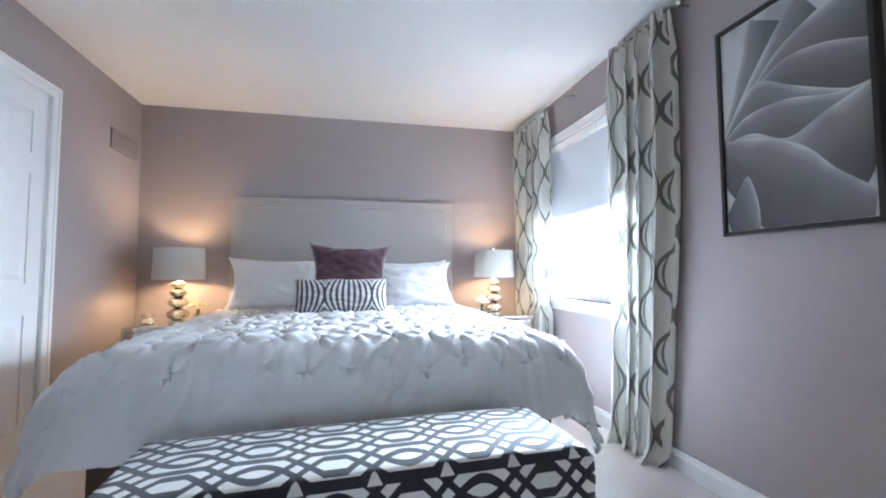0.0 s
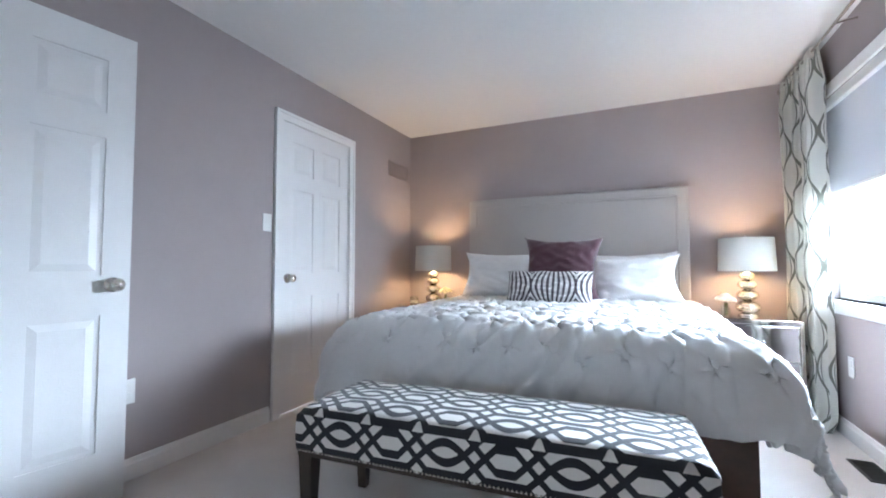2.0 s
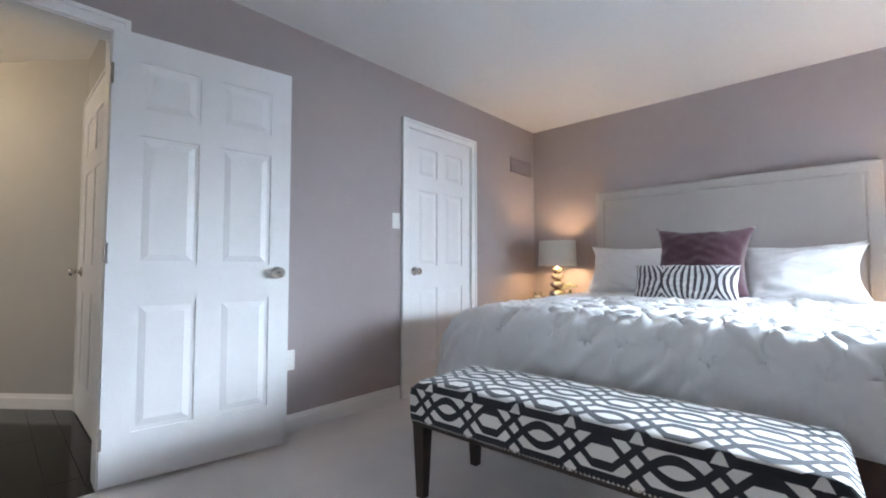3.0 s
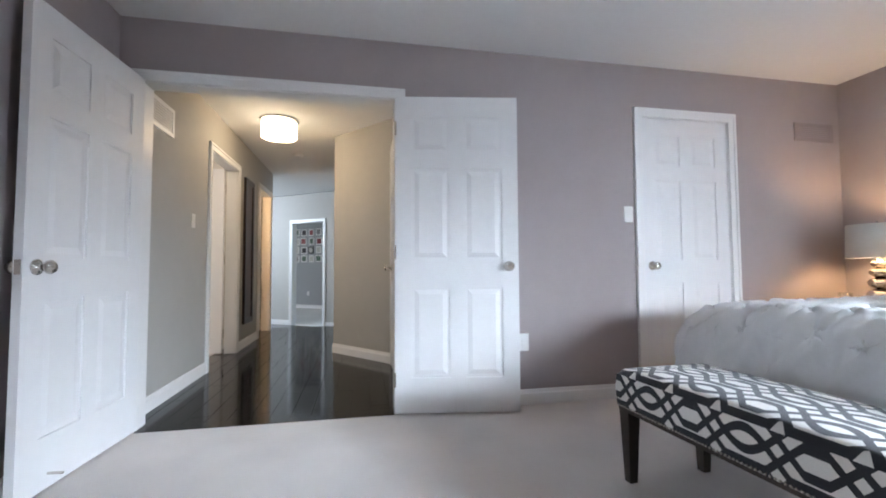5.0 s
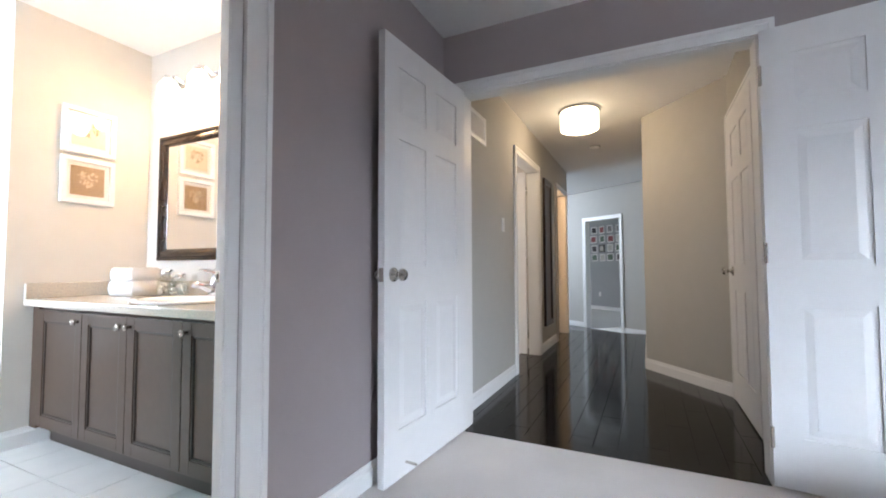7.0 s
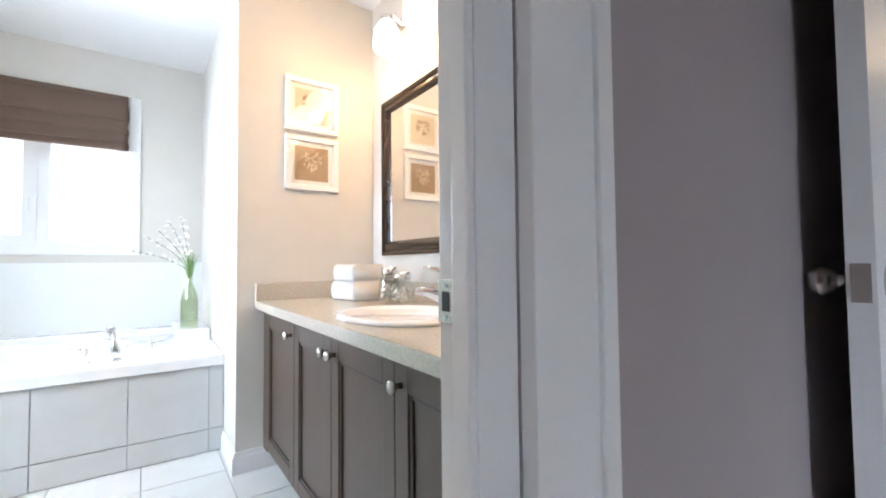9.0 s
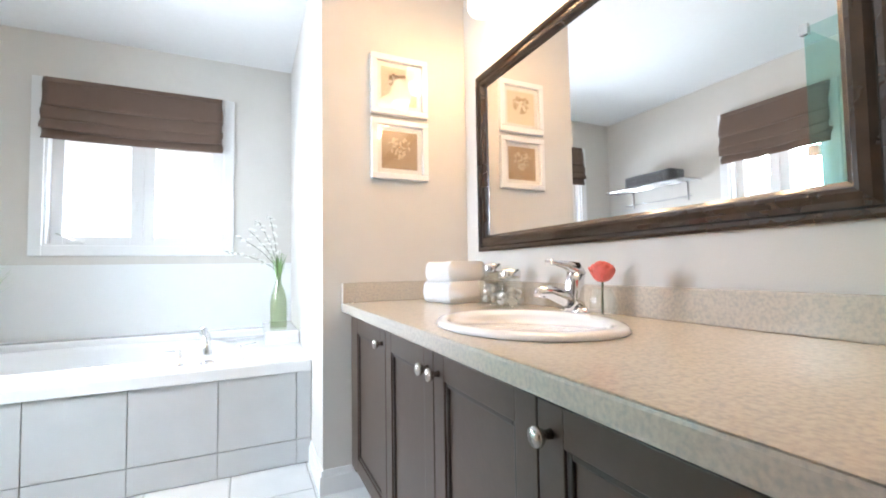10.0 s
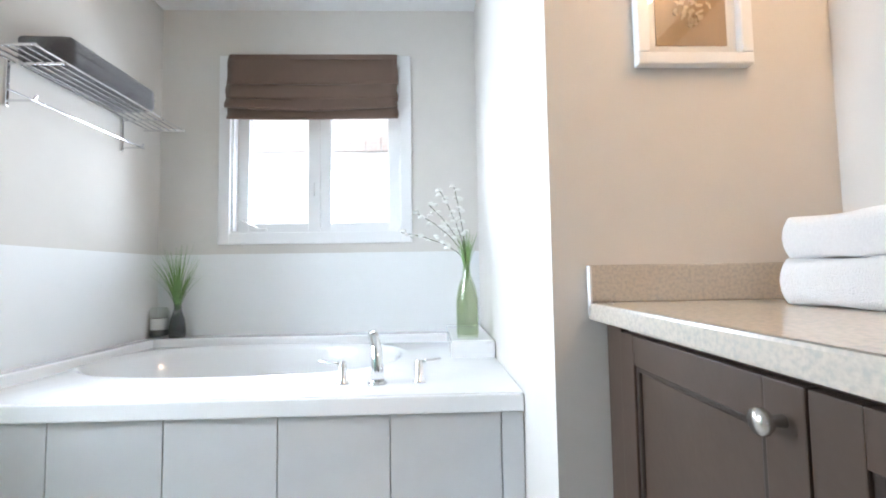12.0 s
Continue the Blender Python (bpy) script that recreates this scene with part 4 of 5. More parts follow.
# ---- hall ----
HX0 = XW - 0.12            # hall side of the bedroom wall
HYL, HYR, HC = -1.482, 0.175, -0.42
structure("hall_floor", solid(-5.95, XW - 0.06, -1.70, 0.4, -0.12, -0.004), WOODF, "dark stained hardwood floor", "floor")
structure("landing_floor", solid(-8.6, -5.95, -4.2, 0.4, -0.32, -0.18), WOODF, "dark hardwood landing one step down", "floor")
structure("hall_ceiling", solid(-8.6, XW - 0.1, -4.2, 0.4, H, H + 0.1), CEIL, "white hall ceiling", "ceiling")
structure("hall_wall_face", solid(HX0 - 0.004, HX0, D1 + 0.0, HYR, 0, H), HALLP)
wall_along_x("wall_hall_south", HYL - 0.11, HYL, -5.80, HX0, H, [(-3.885, -3.0, 0, 2.035), (-5.64, -4.90, 0, 2.035)], HALLP)
bm = solid(-2.98, HX0, HYR, HYR + 0.1, 0, H)
structure("wall_hall_north", bm, HALLP)
# the slanting wall and the narrow stretch beyond it
bm = bmesh.new()
pts = [(-2.98, HYR), (-3.70, HC), (-3.70, HC + 0.13), (-2.98, HYR + 0.13)]
lo, hi = [bm.verts.new((*p, 0)) for p in pts], [bm.verts.new((*p, H)) for p in pts]
bm.faces.new(lo), bm.faces.new(hi)
for k in range(4):
    bm.faces.new((lo[k], lo[(k + 1) % 4], hi[(k + 1) % 4], hi[k]))
bmesh.ops.recalc_face_normals(bm, faces=bm.faces)
structure("wall_hall_slant", bm, HALLP)
structure("wall_hall_narrow", solid(-7.4, -3.70, HC, HC + 0.13, -0.2, H), HALLP)
structure("wall_landing", solid(-8.6, -5.95, -4.3, -4.2, -0.2, H), HALLP)
structure("wall_landing_return", solid(-5.91, -5.80, -4.2, HYL - 0.11, -0.2, H), HALLP)
baseboard("baseboard", (HX0, HYL), (-3.0 + 0.052, HYL), (0, 1))
baseboard("baseboard", (-3.885 - 0.052, HYL), (-4.90 + 0.052, HYL), (0, 1))
sl = Vector((0.72, 0.595)).normalized()
baseboard("baseboard", (-2.98, HYR), (-3.70, HC), (sl.y, -sl.x))
baseboard("baseboard", (-3.70, HC), (-5.95, HC), (0, -1))
fl = opening("door_4", pose(0, HYL, 0, 0, 0, 180), 3.018, 3.867, 2.017, 0.11, "white hall door frame", False)
fl2 = opening("door_5", pose(0, HYL, 0, 0, 0, 180), 4.918, 5.622, 2.017, 0.11, "white hall door frame to a warm lit room", False)
side_leaf = thing("hall_door", pose(-3.855, HYL - 0.125, 0, 0, 0, -97), "white hall door standing open into a room", "door", "hall doors")
door_leaf(side_leaf, 0.84)
side_leaf2 = thing("hall_door", pose(-5.61, HYL - 0.125, 0, 0, 0, -88), "white hall door standing open into a lit room", "door", "hall doors")
door_leaf(side_leaf2, 0.69)
# closed door at the near end of the hall's other wall, seen edge on
fn = opening("door_6", pose(0, HYR, 0), -2.90, -2.10, 2.017, 0.10, "white hall cupboard door frame", False)
near_leaf = thing("hall_door", pose(-2.115, HYR - 0.004, 0, 0, 0, 180), "white hall cupboard door, closed", "door", "hall doors")
door_leaf(near_leaf, 0.77, t=0.03)
# rooms behind the side doors, plain
structure("side_room_floor", solid(-5.80, -2.6, -4.2, HYL - 0.11, -0.12, -0.006), CARPET)
structure("side_room_wall", solid(-5.80, -2.6, -4.3, -4.2, 0, H), GREIGE)
structure("side_room_wall_east", solid(-2.6, -2.5, -4.3, HYL - 0.11, 0, H), GREIGE)
structure("side_room_divider", solid(-4.55, -4.45, -4.2, HYL - 0.11, 0, H), GREIGE)

tall = thing("tall_wall_panel", pose(0, HYL, 0), "tall narrow dark wooden panel on the hall wall", "wall panel")
part("field", solid(-4.48, -4.20, 0.004, 0.014, 0.34, 1.95), BEDW, tall)
for x0, x1, z0, z1 in ((-4.54, -4.48, 0.28, 2.01), (-4.20, -4.14, 0.28, 2.01), (-4.48, -4.20, 1.95, 2.01), (-4.48, -4.20, 0.28, 0.34)):
    part("frame_bar", solid(x0, x1, 0.0, 0.03, z0, z1, 0.004), DARKW, tall, "dark wooden frame")

rv = thing("return_vent", pose(0, HYL, 0), "white return air grille high on the hall wall", "vent")
for x0, x1, z0, z1 in ((-2.20, -1.71, 2.055, 2.08), (-2.20, -1.71, 1.875, 1.905), (-2.20, -2.17, 1.905, 2.055), (-1.74, -1.71, 1.905, 2.055)):
    part("frame_bar", solid(x0, x1, 0.0, 0.014, z0, z1, 0.003), TRIM, rv)
part("backing", solid(-2.17, -1.74, 0.0, 0.003, 1.905, 2.055), VENTM, rv)
for k in range(8):
    part("slat", solid(-2.17, -1.74, 0.003, 0.010, 1.912 + k * 0.018, 1.918 + k * 0.018), TRIM, rv)
plate("light_switch", pose(-2.62, HYL, 1.32, 0, 0, 180), "white light switch on the hall wall", (0,), "switch")

hl = thing("ceiling_light", pose(-3.225, -0.93, H), "lit flush drum ceiling light with a crystal shade", "ceiling light")
part("canopy", lathe([(0.0, 0), (0.185, 0), (0.185, -0.018), (0.17, -0.024), (0, -0.024)], 36), CHROME, hl, "chrome rim", True)
for k in range(40):
    a = 2 * math.pi * k / 40
    m = Matrix.Translation((0.165 * math.cos(a), 0.165 * math.sin(a), -0.105)) @ Matrix.Rotation(a, 4, "Z") @ Matrix.Diagonal((0.008, 0.021, 0.155, 1))
    bm = bmesh.new()
    bmesh.ops.create_cube(bm, size=1, matrix=m)
    part("crystal", bm, HALLG, hl)
part("diffuser", lathe([(0.0, -0.178), (0.152, -0.176), (0.152, -0.172), (0, -0.172)], 32), HALLG, hl, "", True)
sd = single("smoke_detector", lathe([(0.0, 0.0), (0.062, 0.0), (0.058, -0.03), (0.03, -0.036), (0, -0.036)], 24), PLASTIC, "white round smoke detector on the hall ceiling", "smoke detector", True, pose(-4.53, -0.93, H))

# far slanted wall with a doorway and the room behind it
ang = math.degrees(math.atan2(0.82, 0.575))
far = pose(-7.16, -0.76, -0.18, 0, 0, ang)   # local x from the left of the doorway to the right, y away
fw = thing("wall_far", far, "pale grey wall with a doorway at the end of the hall", "wall", "", "structure")
bm = bmesh.new()
box(bm, -0.065, 0.75, 0.0, 0.11, 0, 2.58), box(bm, -2.6, -0.86, 0.0, 0.11, 0, 2.58), box(bm, -0.86, -0.065, 0.0, 0.11, 2.03, 2.58)
part("wall_face", bm, HALLP, fw)
casing(fw, -0.84, -0.085, 2.01)
jamb(fw, -0.84, -0.085, 2.01, 0.11)
for p, q in ((-0.02, 0.75), (-2.6, -0.91)):
    part("skirting", solid(p, q, -0.015, 0, 0.001, 0.10, 0.003), TRIM, fw)
fr_room = pose(-7.16, -0.76, -0.18, 0, 0, ang)
fs = thing("far_room", fr_room, "blue-grey room behind the far doorway", "room", "", "structure")
part("floor", solid(-5.4, 2.0, 0.02, 3.4, -0.06, 0.006), BLOSSOM, fs, "white carpet")
part("wall_back", solid(-5.4, 2.0, 3.0, 3.1, 0, 2.6), FARP, fs, "blue-grey wall")
part("wall_side", solid(-5.5, -5.4, 0.11, 3.1, 0, 2.6), FARP, fs)
part("ceiling_face", solid(-5.5, 2.0, 0.11, 3.1, 2.5, 2.6), CEIL, fs)
part("skirting", solid(-5.4, 2.0, 2.985, 3.0, 0.001, 0.10), TRIM, fs)
rng = random.Random(9)
prints = [material("small_print_%s" % n, c, 0.6, grain=30, vary=0.3, bump=0) for n, c in (("pale", (0.55, 0.55, 0.52)), ("dark", (0.05, 0.05, 0.06)), ("red", (0.28, 0.08, 0.09)), ("green", (0.12, 0.18, 0.14)), ("grey", (0.25, 0.25, 0.26)))]
first = -3.80
for row in range(4):
    for col in range(6):
        x, z = first + col * 0.27 + rng.uniform(-0.015, 0.015), 1.40 + row * 0.25 + rng.uniform(-0.01, 0.01)
        w = rng.choice((0.09, 0.10, 0.105))
        g = thing("small_picture", fr_room @ pose(x, 3.0, z), "small framed picture in a wall of pictures", "picture", "gallery wall pictures")
        part("frame", solid(-w, w, -0.02, 0, -0.10, 0.10, 0.004), TRIM if rng.random() < 0.92 else BLACK, g)
        part("print", solid(-w + 0.03, w - 0.03, -0.023, -0.019, -0.07, 0.07), prints[rng.randrange(5)], g)
plate("power_outlet", fr_room @ pose(-3.1, 3.0, 0.42), "white power outlet on the blue-grey wall", (-0.02, 0.02), "outlet")

# ---- bathroom ----
BH = 2.44
BX0, BX1, BYS, BYP, PX = -0.93, 1.605, -4.945, -3.475, -0.222
YB = YS - 0.05
structure("bath_floor", solid(BX0, BX1, BYS, YS - 0.02, -0.12, -0.006), GROUT, "white tiled bathroom floor", "floor")
structure("bath_ceiling", solid(BX0 - 0.1, BX1 + 0.1, BYS - 0.1, YS - 0.0601, BH, BH + 0.1), CEIL, "white bathroom ceiling", "ceiling")
wall_along_x("wall_bath_north", YB, YS - 0.025, BX0 - 0.1, BX1, BH, [(B0 - 0.042, B1 + 0.042, 0, DTOP + 0.042)], GREIGE)
structure("wall_bath_west", solid(BX0 - 0.1, BX0, BYP, YB, 0, BH), GREIGE)
structure("wall_bath_block", solid(BX0 - 0.1, PX, BYS - 0.1, BYP, 0, BH), GREIGE, "beige wall end beside the bathtub", "wall")
BW0, BW1, BWZ0, BWZ1 = 0.228, 1.202, 1.118, 2.09
wall_along_x("wall_bath_south", BYS - 0.18, BYS, PX, BX1 + 0.18, BH, [(BW0, BW1, BWZ0, BWZ1)], GREIGE)
EW0, EW1 = -3.70, -3.05
wall_along_y("wall_bath_east", BX1, BX1 + 0.18, BYS, YB, BH, [(EW0, EW1, 0.95, 2.09)], GREIGE)
structure("shower_wall", solid(0.80, BX1, -2.60, -2.50, 0, BH), GREIGE)
baseboard("baseboard", (BX0 + 0.5, BYP), (PX, BYP), (0, 1))
baseboard("baseboard", (PX, BYP + 0.015), (PX, -3.82), (1, 0))


def bath_window(m, x0, x1, z0, z1, label, crank):
    w = thing("window_2", m, label, "window", "", "structure")
    for c, d in ((x0 - 0.066, x0), (x1, x1 + 0.066)):
        part("side_casing", solid(c, d, -0.018, 0, z0 - 0.066, z1 + 0.066, 0.004), TRIM, w)
    part("head_casing", solid(x0, x1, -0.018, 0, z1, z1 + 0.066, 0.004), TRIM, w)
    part("window_sill", solid(x0, x1, -0.020, 0, z0 - 0.066, z0, 0.004), TRIM, w)
    for c, d, e, f in ((x0, x0 + 0.014, z0, z1), (x1 - 0.014, x1, z0, z1), (x0, x1, z0, z0 + 0.012), (x0, x1, z1 - 0.012, z1)):
        part("lining", solid(c, d, 0.0, 0.10, e, f), TRIM, w)
    mid = (x0 + x1) / 2 + 0.005
    for c, d in ((x0 + 0.014, mid - 0.005), (mid + 0.005, x1 - 0.014)):
        s = part("sash", solid(c, c + 0.062, 0.06, 0.11, z0 + 0.012, z1 - 0.012, 0.004), TRIM, w)
        part("sash_stile", solid(d - 0.062, d, 0.06, 0.11, z0 + 0.012, z1 - 0.012, 0.004), TRIM, s)
        part("sash_rail", solid(c + 0.062, d - 0.062, 0.06, 0.11, z0 + 0.012, z0 + 0.062, 0.004), TRIM, s)
        part("sash_rail", solid(c + 0.062, d - 0.062, 0.06, 0.11, z1 - 0.062, z1 - 0.012, 0.004), TRIM, s)
        p = part("pane", solid(c + 0.062, d - 0.062, 0.083, 0.089, z0 + 0.062, z1 - 0.062), PANE, s)
        p.visible_shadow = False
    part("mullion", solid(mid - 0.005, mid + 0.005, 0.05, 0.11, z0 + 0.012, z1 - 0.012), TRIM, w)
    if crank:
        c = part("crank", solid(x0 + 0.10, x0 + 0.19, 0.030, 0.060, z0 + 0.014, z0 + 0.030, 0.006), PLASTIC, w, "white casement crank")
        part("crank_arm", tube([(x0 + 0.14, 0.04, z0 + 0.034), (x0 + 0.05, 0.03, z0 + 0.075)], 0.004), NICKEL, c)
        part("lock", solid(mid - 0.045, mid - 0.030, 0.045, 0.06, z0 + 0.22, z0 + 0.30, 0.004), PLASTIC, w, "white sash lock")
    return w


bath_window(pose(0, BYS, 0, 0, 0, 180), -BW1, -BW0, BWZ0, BWZ1, "white casement window above the bathtub", True)
bath_window(pose(BX1, 0, 0, 0, 0, -90), -EW1, -EW0, 0.95, 2.09, "white bathroom window beside the bathtub", False)


def roman_blind(m, x0, x1, z0, z1):
    r = thing("roman_blind", m, "brown suede roman blind gathered in folds", "blind", "brown roman blinds")
    part("headrail", solid(x0 + 0.01, x1 - 0.01, -0.05, -0.019, z1 - 0.03, z1 - 0.004), SUEDE, r)
    hgt = z1 - z0
    for k, (a, b, out, sag) in enumerate(((0.52, 1.0, 0.066, 0.002), (0.30, 0.60, 0.074, 0.008), (0.15, 0.40, 0.082, 0.020), (0.0, 0.24, 0.062, 0.006))):
        def place(u, v):
            z = z0 + hgt * (a + (b - a) * v) - sag * math.sin(math.pi * u) * (1 - v)
            return (x0 + (x1 - x0) * u + 0.004 * math.sin(k * 2 + 6 * v), -out + 0.030 * (v ** 2) - 0.004 * math.sin(7 * u + k), z)
        bm = grid_sheet(24, 8, place)
        f = part("fold", bm, SUEDE, r, "", True)
        so = f.modifiers.new("thick", "SOLIDIFY")
        so.thickness = 0.008
    return r


roman_blind(pose(0, BYS, 0, 0, 0, 180), -1.205, -0.235, 1.765, 2.150)
roman_blind(pose(BX1, 0, 0, 0, 0, -90), 3.02, 3.73, 1.74, 2.15)

# wall panels round the bathtub
SZ = 0.998
structure("surround_south", solid(PX, BX1, BYS, BYS + 0.008, 0.42, SZ), SURROUND, "white glossy bathtub wall panel", "wall panel")
structure("surround_east", solid(BX1 - 0.008, BX1, BYS + 0.008, -3.82, 0.42, SZ), SURROUND, "white glossy bathtub wall panel", "wall panel")

tub = thing("bathtub", pose(0, 0, 0), "white drop-in bathtub behind a grey tiled apron", "bathtub")
TY0, TY1, TZ = BYS + 0.009, -3.82, 0.50
ax0, ax1 = PX + 0.002, BX1 - 0.009


def tub_shell():
    """A deck with an oval basin sunk into it."""
    cx, cy, rx, ry, depth = 0.86, -4.43, 0.66, 0.36, 0.36
    bm = bmesh.new()
    n = 64
    def outer(k):
        a = 2 * math.pi * k / n
        c, s = math.cos(a), math.sin(a)
        t = min(((ax1 - cx) if c > 0 else (cx - ax0)) / max(abs(c), 1e-6), ((TY1 - cy) if s > 0 else (cy - TY0)) / max(abs(s), 1e-6))
        return cx + c * t, cy + s * t

    rim = [outer(k) for k in range(n)]
    for q in ((ax0, TY0), (ax0, TY1), (ax1, TY0), (ax1, TY1)):
        rim[min(range(n), key=lambda k: math.dist(rim[k], q))] = q

    rings = [[bm.verts.new((*q, TZ)) for q in rim]]
    for f, z in ((1.06, TZ + 0.004), (1.03, TZ + 0.012), (1.0, TZ + 0.008), (0.97, TZ - 0.02), (0.93, TZ - 0.10), (0.86, TZ - 0.22), (0.74, TZ - 0.32), (0.5, TZ - depth), (0.15, TZ - depth)):
        rings.append([bm.verts.new((cx + rx * f * math.copysign(abs(math.cos(2 * math.pi * k / n)) ** 0.8, math.cos(2 * math.pi * k / n)),
                                    cy + ry * f * math.copysign(abs(math.sin(2 * math.pi * k / n)) ** 0.8, math.sin(2 * math.pi * k / n)), z)) for k in range(n)])
    for a, b in zip(rings, rings[1:]):
        for k in range(n):
            bm.faces.new((a[k], a[(k + 1) % n], b[(k + 1) % n], b[k]))
    bm.faces.new(rings[-1])
    bmesh.ops.recalc_face_normals(bm, faces=bm.faces)
    for f in bm.faces:
        if f.normal.z < 0 and abs(f.normal.z) > 0.5:
            f.normal_flip()
    return bm


part("basin", tub_shell(), CERAMIC, tub, "white enamel basin", True)
part("rim", solid(ax0, ax1, TY1 - 0.001, TY1 + 0.016, 0.445, TZ, 0.006), CERAMIC, tub)
part("ledge", solid(ax0, -0.026, TY0, -4.36, TZ - 0.01, 0.575, 0.012), CERAMIC, tub, "raised white corner ledge")
part("flange", solid(-0.026, ax1, TY0, TY0 + 0.128, TZ - 0.01, 0.545, 0.010), CERAMIC, tub, "raised white back flange")
part("flange", solid(ax1 - 0.07, ax1, TY0 + 0.129, TY1 - 0.002, TZ - 0.01, 0.545, 0.010), CERAMIC, tub)
part("apron_backing", solid(ax0, ax1, TY1 - 0.03, TY1 - 0.004, 0.0, 0.444), GROUT, tub)


def lever_handle(x, y, turn):
    h = part("tap_handle", lathe([(0.0, TZ), (0.022, TZ), (0.022, TZ + 0.01), (0.014, TZ + 0.016), (0.014, TZ + 0.07), (0.009, TZ + 0.078), (0, TZ + 0.08)], 16, (x, y, 0)), CHROME, tub, "chrome lever handle", True)
    part("lever", tube([(x, y, TZ + 0.07), (x + turn * 0.03, y, TZ + 0.074), (x + turn * 0.075, y + 0.01, TZ + 0.082)], [0.006, 0.005, 0.004]), CHROME, h, "", True)


lever_handle(0.362, -3.955, 1), lever_handle(0.104, -3.955, -1)
sp = part("spout", tube([(0.245, -3.950, TZ), (0.245, -3.950, TZ + 0.06), (0.25, -3.965, TZ + 0.12), (0.262, -4.005, TZ + 0.15), (0.272, -4.045, TZ + 0.155), (0.278, -4.080, TZ + 0.14)], [0.024, 0.021, 0.019, 0.018, 0.018, 0.017], 14), CHROME, tub, "curved chrome spout", True)
part("spout_base", lathe([(0.0, TZ), (0.032, TZ), (0.032, TZ + 0.008), (0.025, TZ + 0.014)], 18, (0.245, -3.950, 0)), CHROME, sp, "", True)


def vase(name, m, prof, mat, label):
    v = thing(name, m, label, "vase")
    part("bottle", lathe(prof, 22), mat, v, "", True)
    return v


def blades(parent, z, n, length, spread, seed, mat=LEAF, width=0.004):
    rng = random.Random(seed)
    bm = bmesh.new()
    for k in range(n):
        a, s, l = rng.uniform(0, 2 * math.pi), rng.uniform(0.1, 1) * spread, length * rng.uniform(0.6, 1.0)
        d = Vector((math.cos(a), math.sin(a), 0))
        side = Vector((-d.y, d.x, 0)) * width
        prev = None
        for j in range(5):
            t = j / 4
            c = Vector((0, 0, z)) + d * (s * l * t ** 1.8 + 0.006) + Vector((0, 0, l * t * (1 - 0.25 * s * t)))
            pair = [bm.verts.new(c + side * (1 - t * 0.9)), bm.verts.new(c - side * (1 - t * 0.9))]
            if prev:
                bm.faces.new((prev[0], prev[1], pair[1], pair[0]))
            prev = pair
    return tagged(part("grass", bm, mat, parent, "thin green grass blades"), kind="stuff")


v1 = vase("grass_vase", pose(1.447, -4.872, 0.545), [(0.0, 0.0), (0.038, 0.0), (0.042, 0.03), (0.036, 0.09), (0.018, 0.15), (0.014, 0.24), (0.016, 0.25), (0.011, 0.25), (0.012, 0.15), (0.03, 0.08), (0.034, 0.02), (0, 0.01)], SMOKEG, "dark smoked glass bottle vase with green grass")
blades(v1, 0.12, 100, 0.42, 0.6, 4)
v2 = vase("blossom_vase", pose(-0.105, -4.44, 0.575), [(0.0, 0.0), (0.046, 0.0), (0.050, 0.02), (0.050, 0.17), (0.040, 0.23), (0.018, 0.29), (0.015, 0.35), (0.018, 0.36), (0.012, 0.36), (0.013, 0.29), (0.036, 0.22), (0.046, 0.17), (0.046, 0.02), (0, 0.012)], GREENG, "green glass bottle vase with white blossom and grass")
blades(v2, 0.27, 70, 0.23, 0.32, 6)
rng = random.Random(12)
for k, (dx, dy, l) in enumerate(((0.22, 0.03, 0.28), (0.30, -0.02, 0.22), (0.12, 0.05, 0.36), (0.05, -0.03, 0.38), (0.17, -0.04, 0.32))):
    pts = [(dx * t ** 1.5, dy * t, 0.34 + l * t - 0.12 * t * t * abs(dx) * 2) for t in (0, 0.25, 0.5, 0.75, 1)]
    part("twig", tube(pts, 0.0018, 5), STEM, v2)
    bm = bmesh.new()
    for j in range(9):
        t = 0.4 + 0.6 * j / 8
        c = (dx * t ** 1.5 + rng.uniform(-0.018, 0.018), dy * t + rng.uniform(-0.018, 0.018), 0.34 + l * t - 0.24 * t * t * abs(dx) + rng.uniform(-0.015, 0.015))
        bloom(bm, c, 0.021, rng, 7)
    part("blossom", bm, BLOSSOM, v2, "", True)
cj = thing("candle_jar", pose(1.545, -4.872, 0.545), "clear glass jar with a white candle on the bathtub corner", "candle")
part("jar", lathe([(0, 0), (0.045, 0), (0.049, 0.02), (0.049, 0.15), (0.036, 0.16), (0.036, 0.165), (0.045, 0.15), (0.045, 0.02), (0, 0.01)], 24), JARG, cj, "", True)
part("candle", lathe([(0, 0.045), (0.042, 0.045), (0.042, 0.105), (0, 0.105)], 20), CERAMIC, cj)
part("stones", lathe([(0, 0.011), (0.042, 0.011), (0.042, 0.042), (0, 0.044)], 20), GTOWEL, cj)

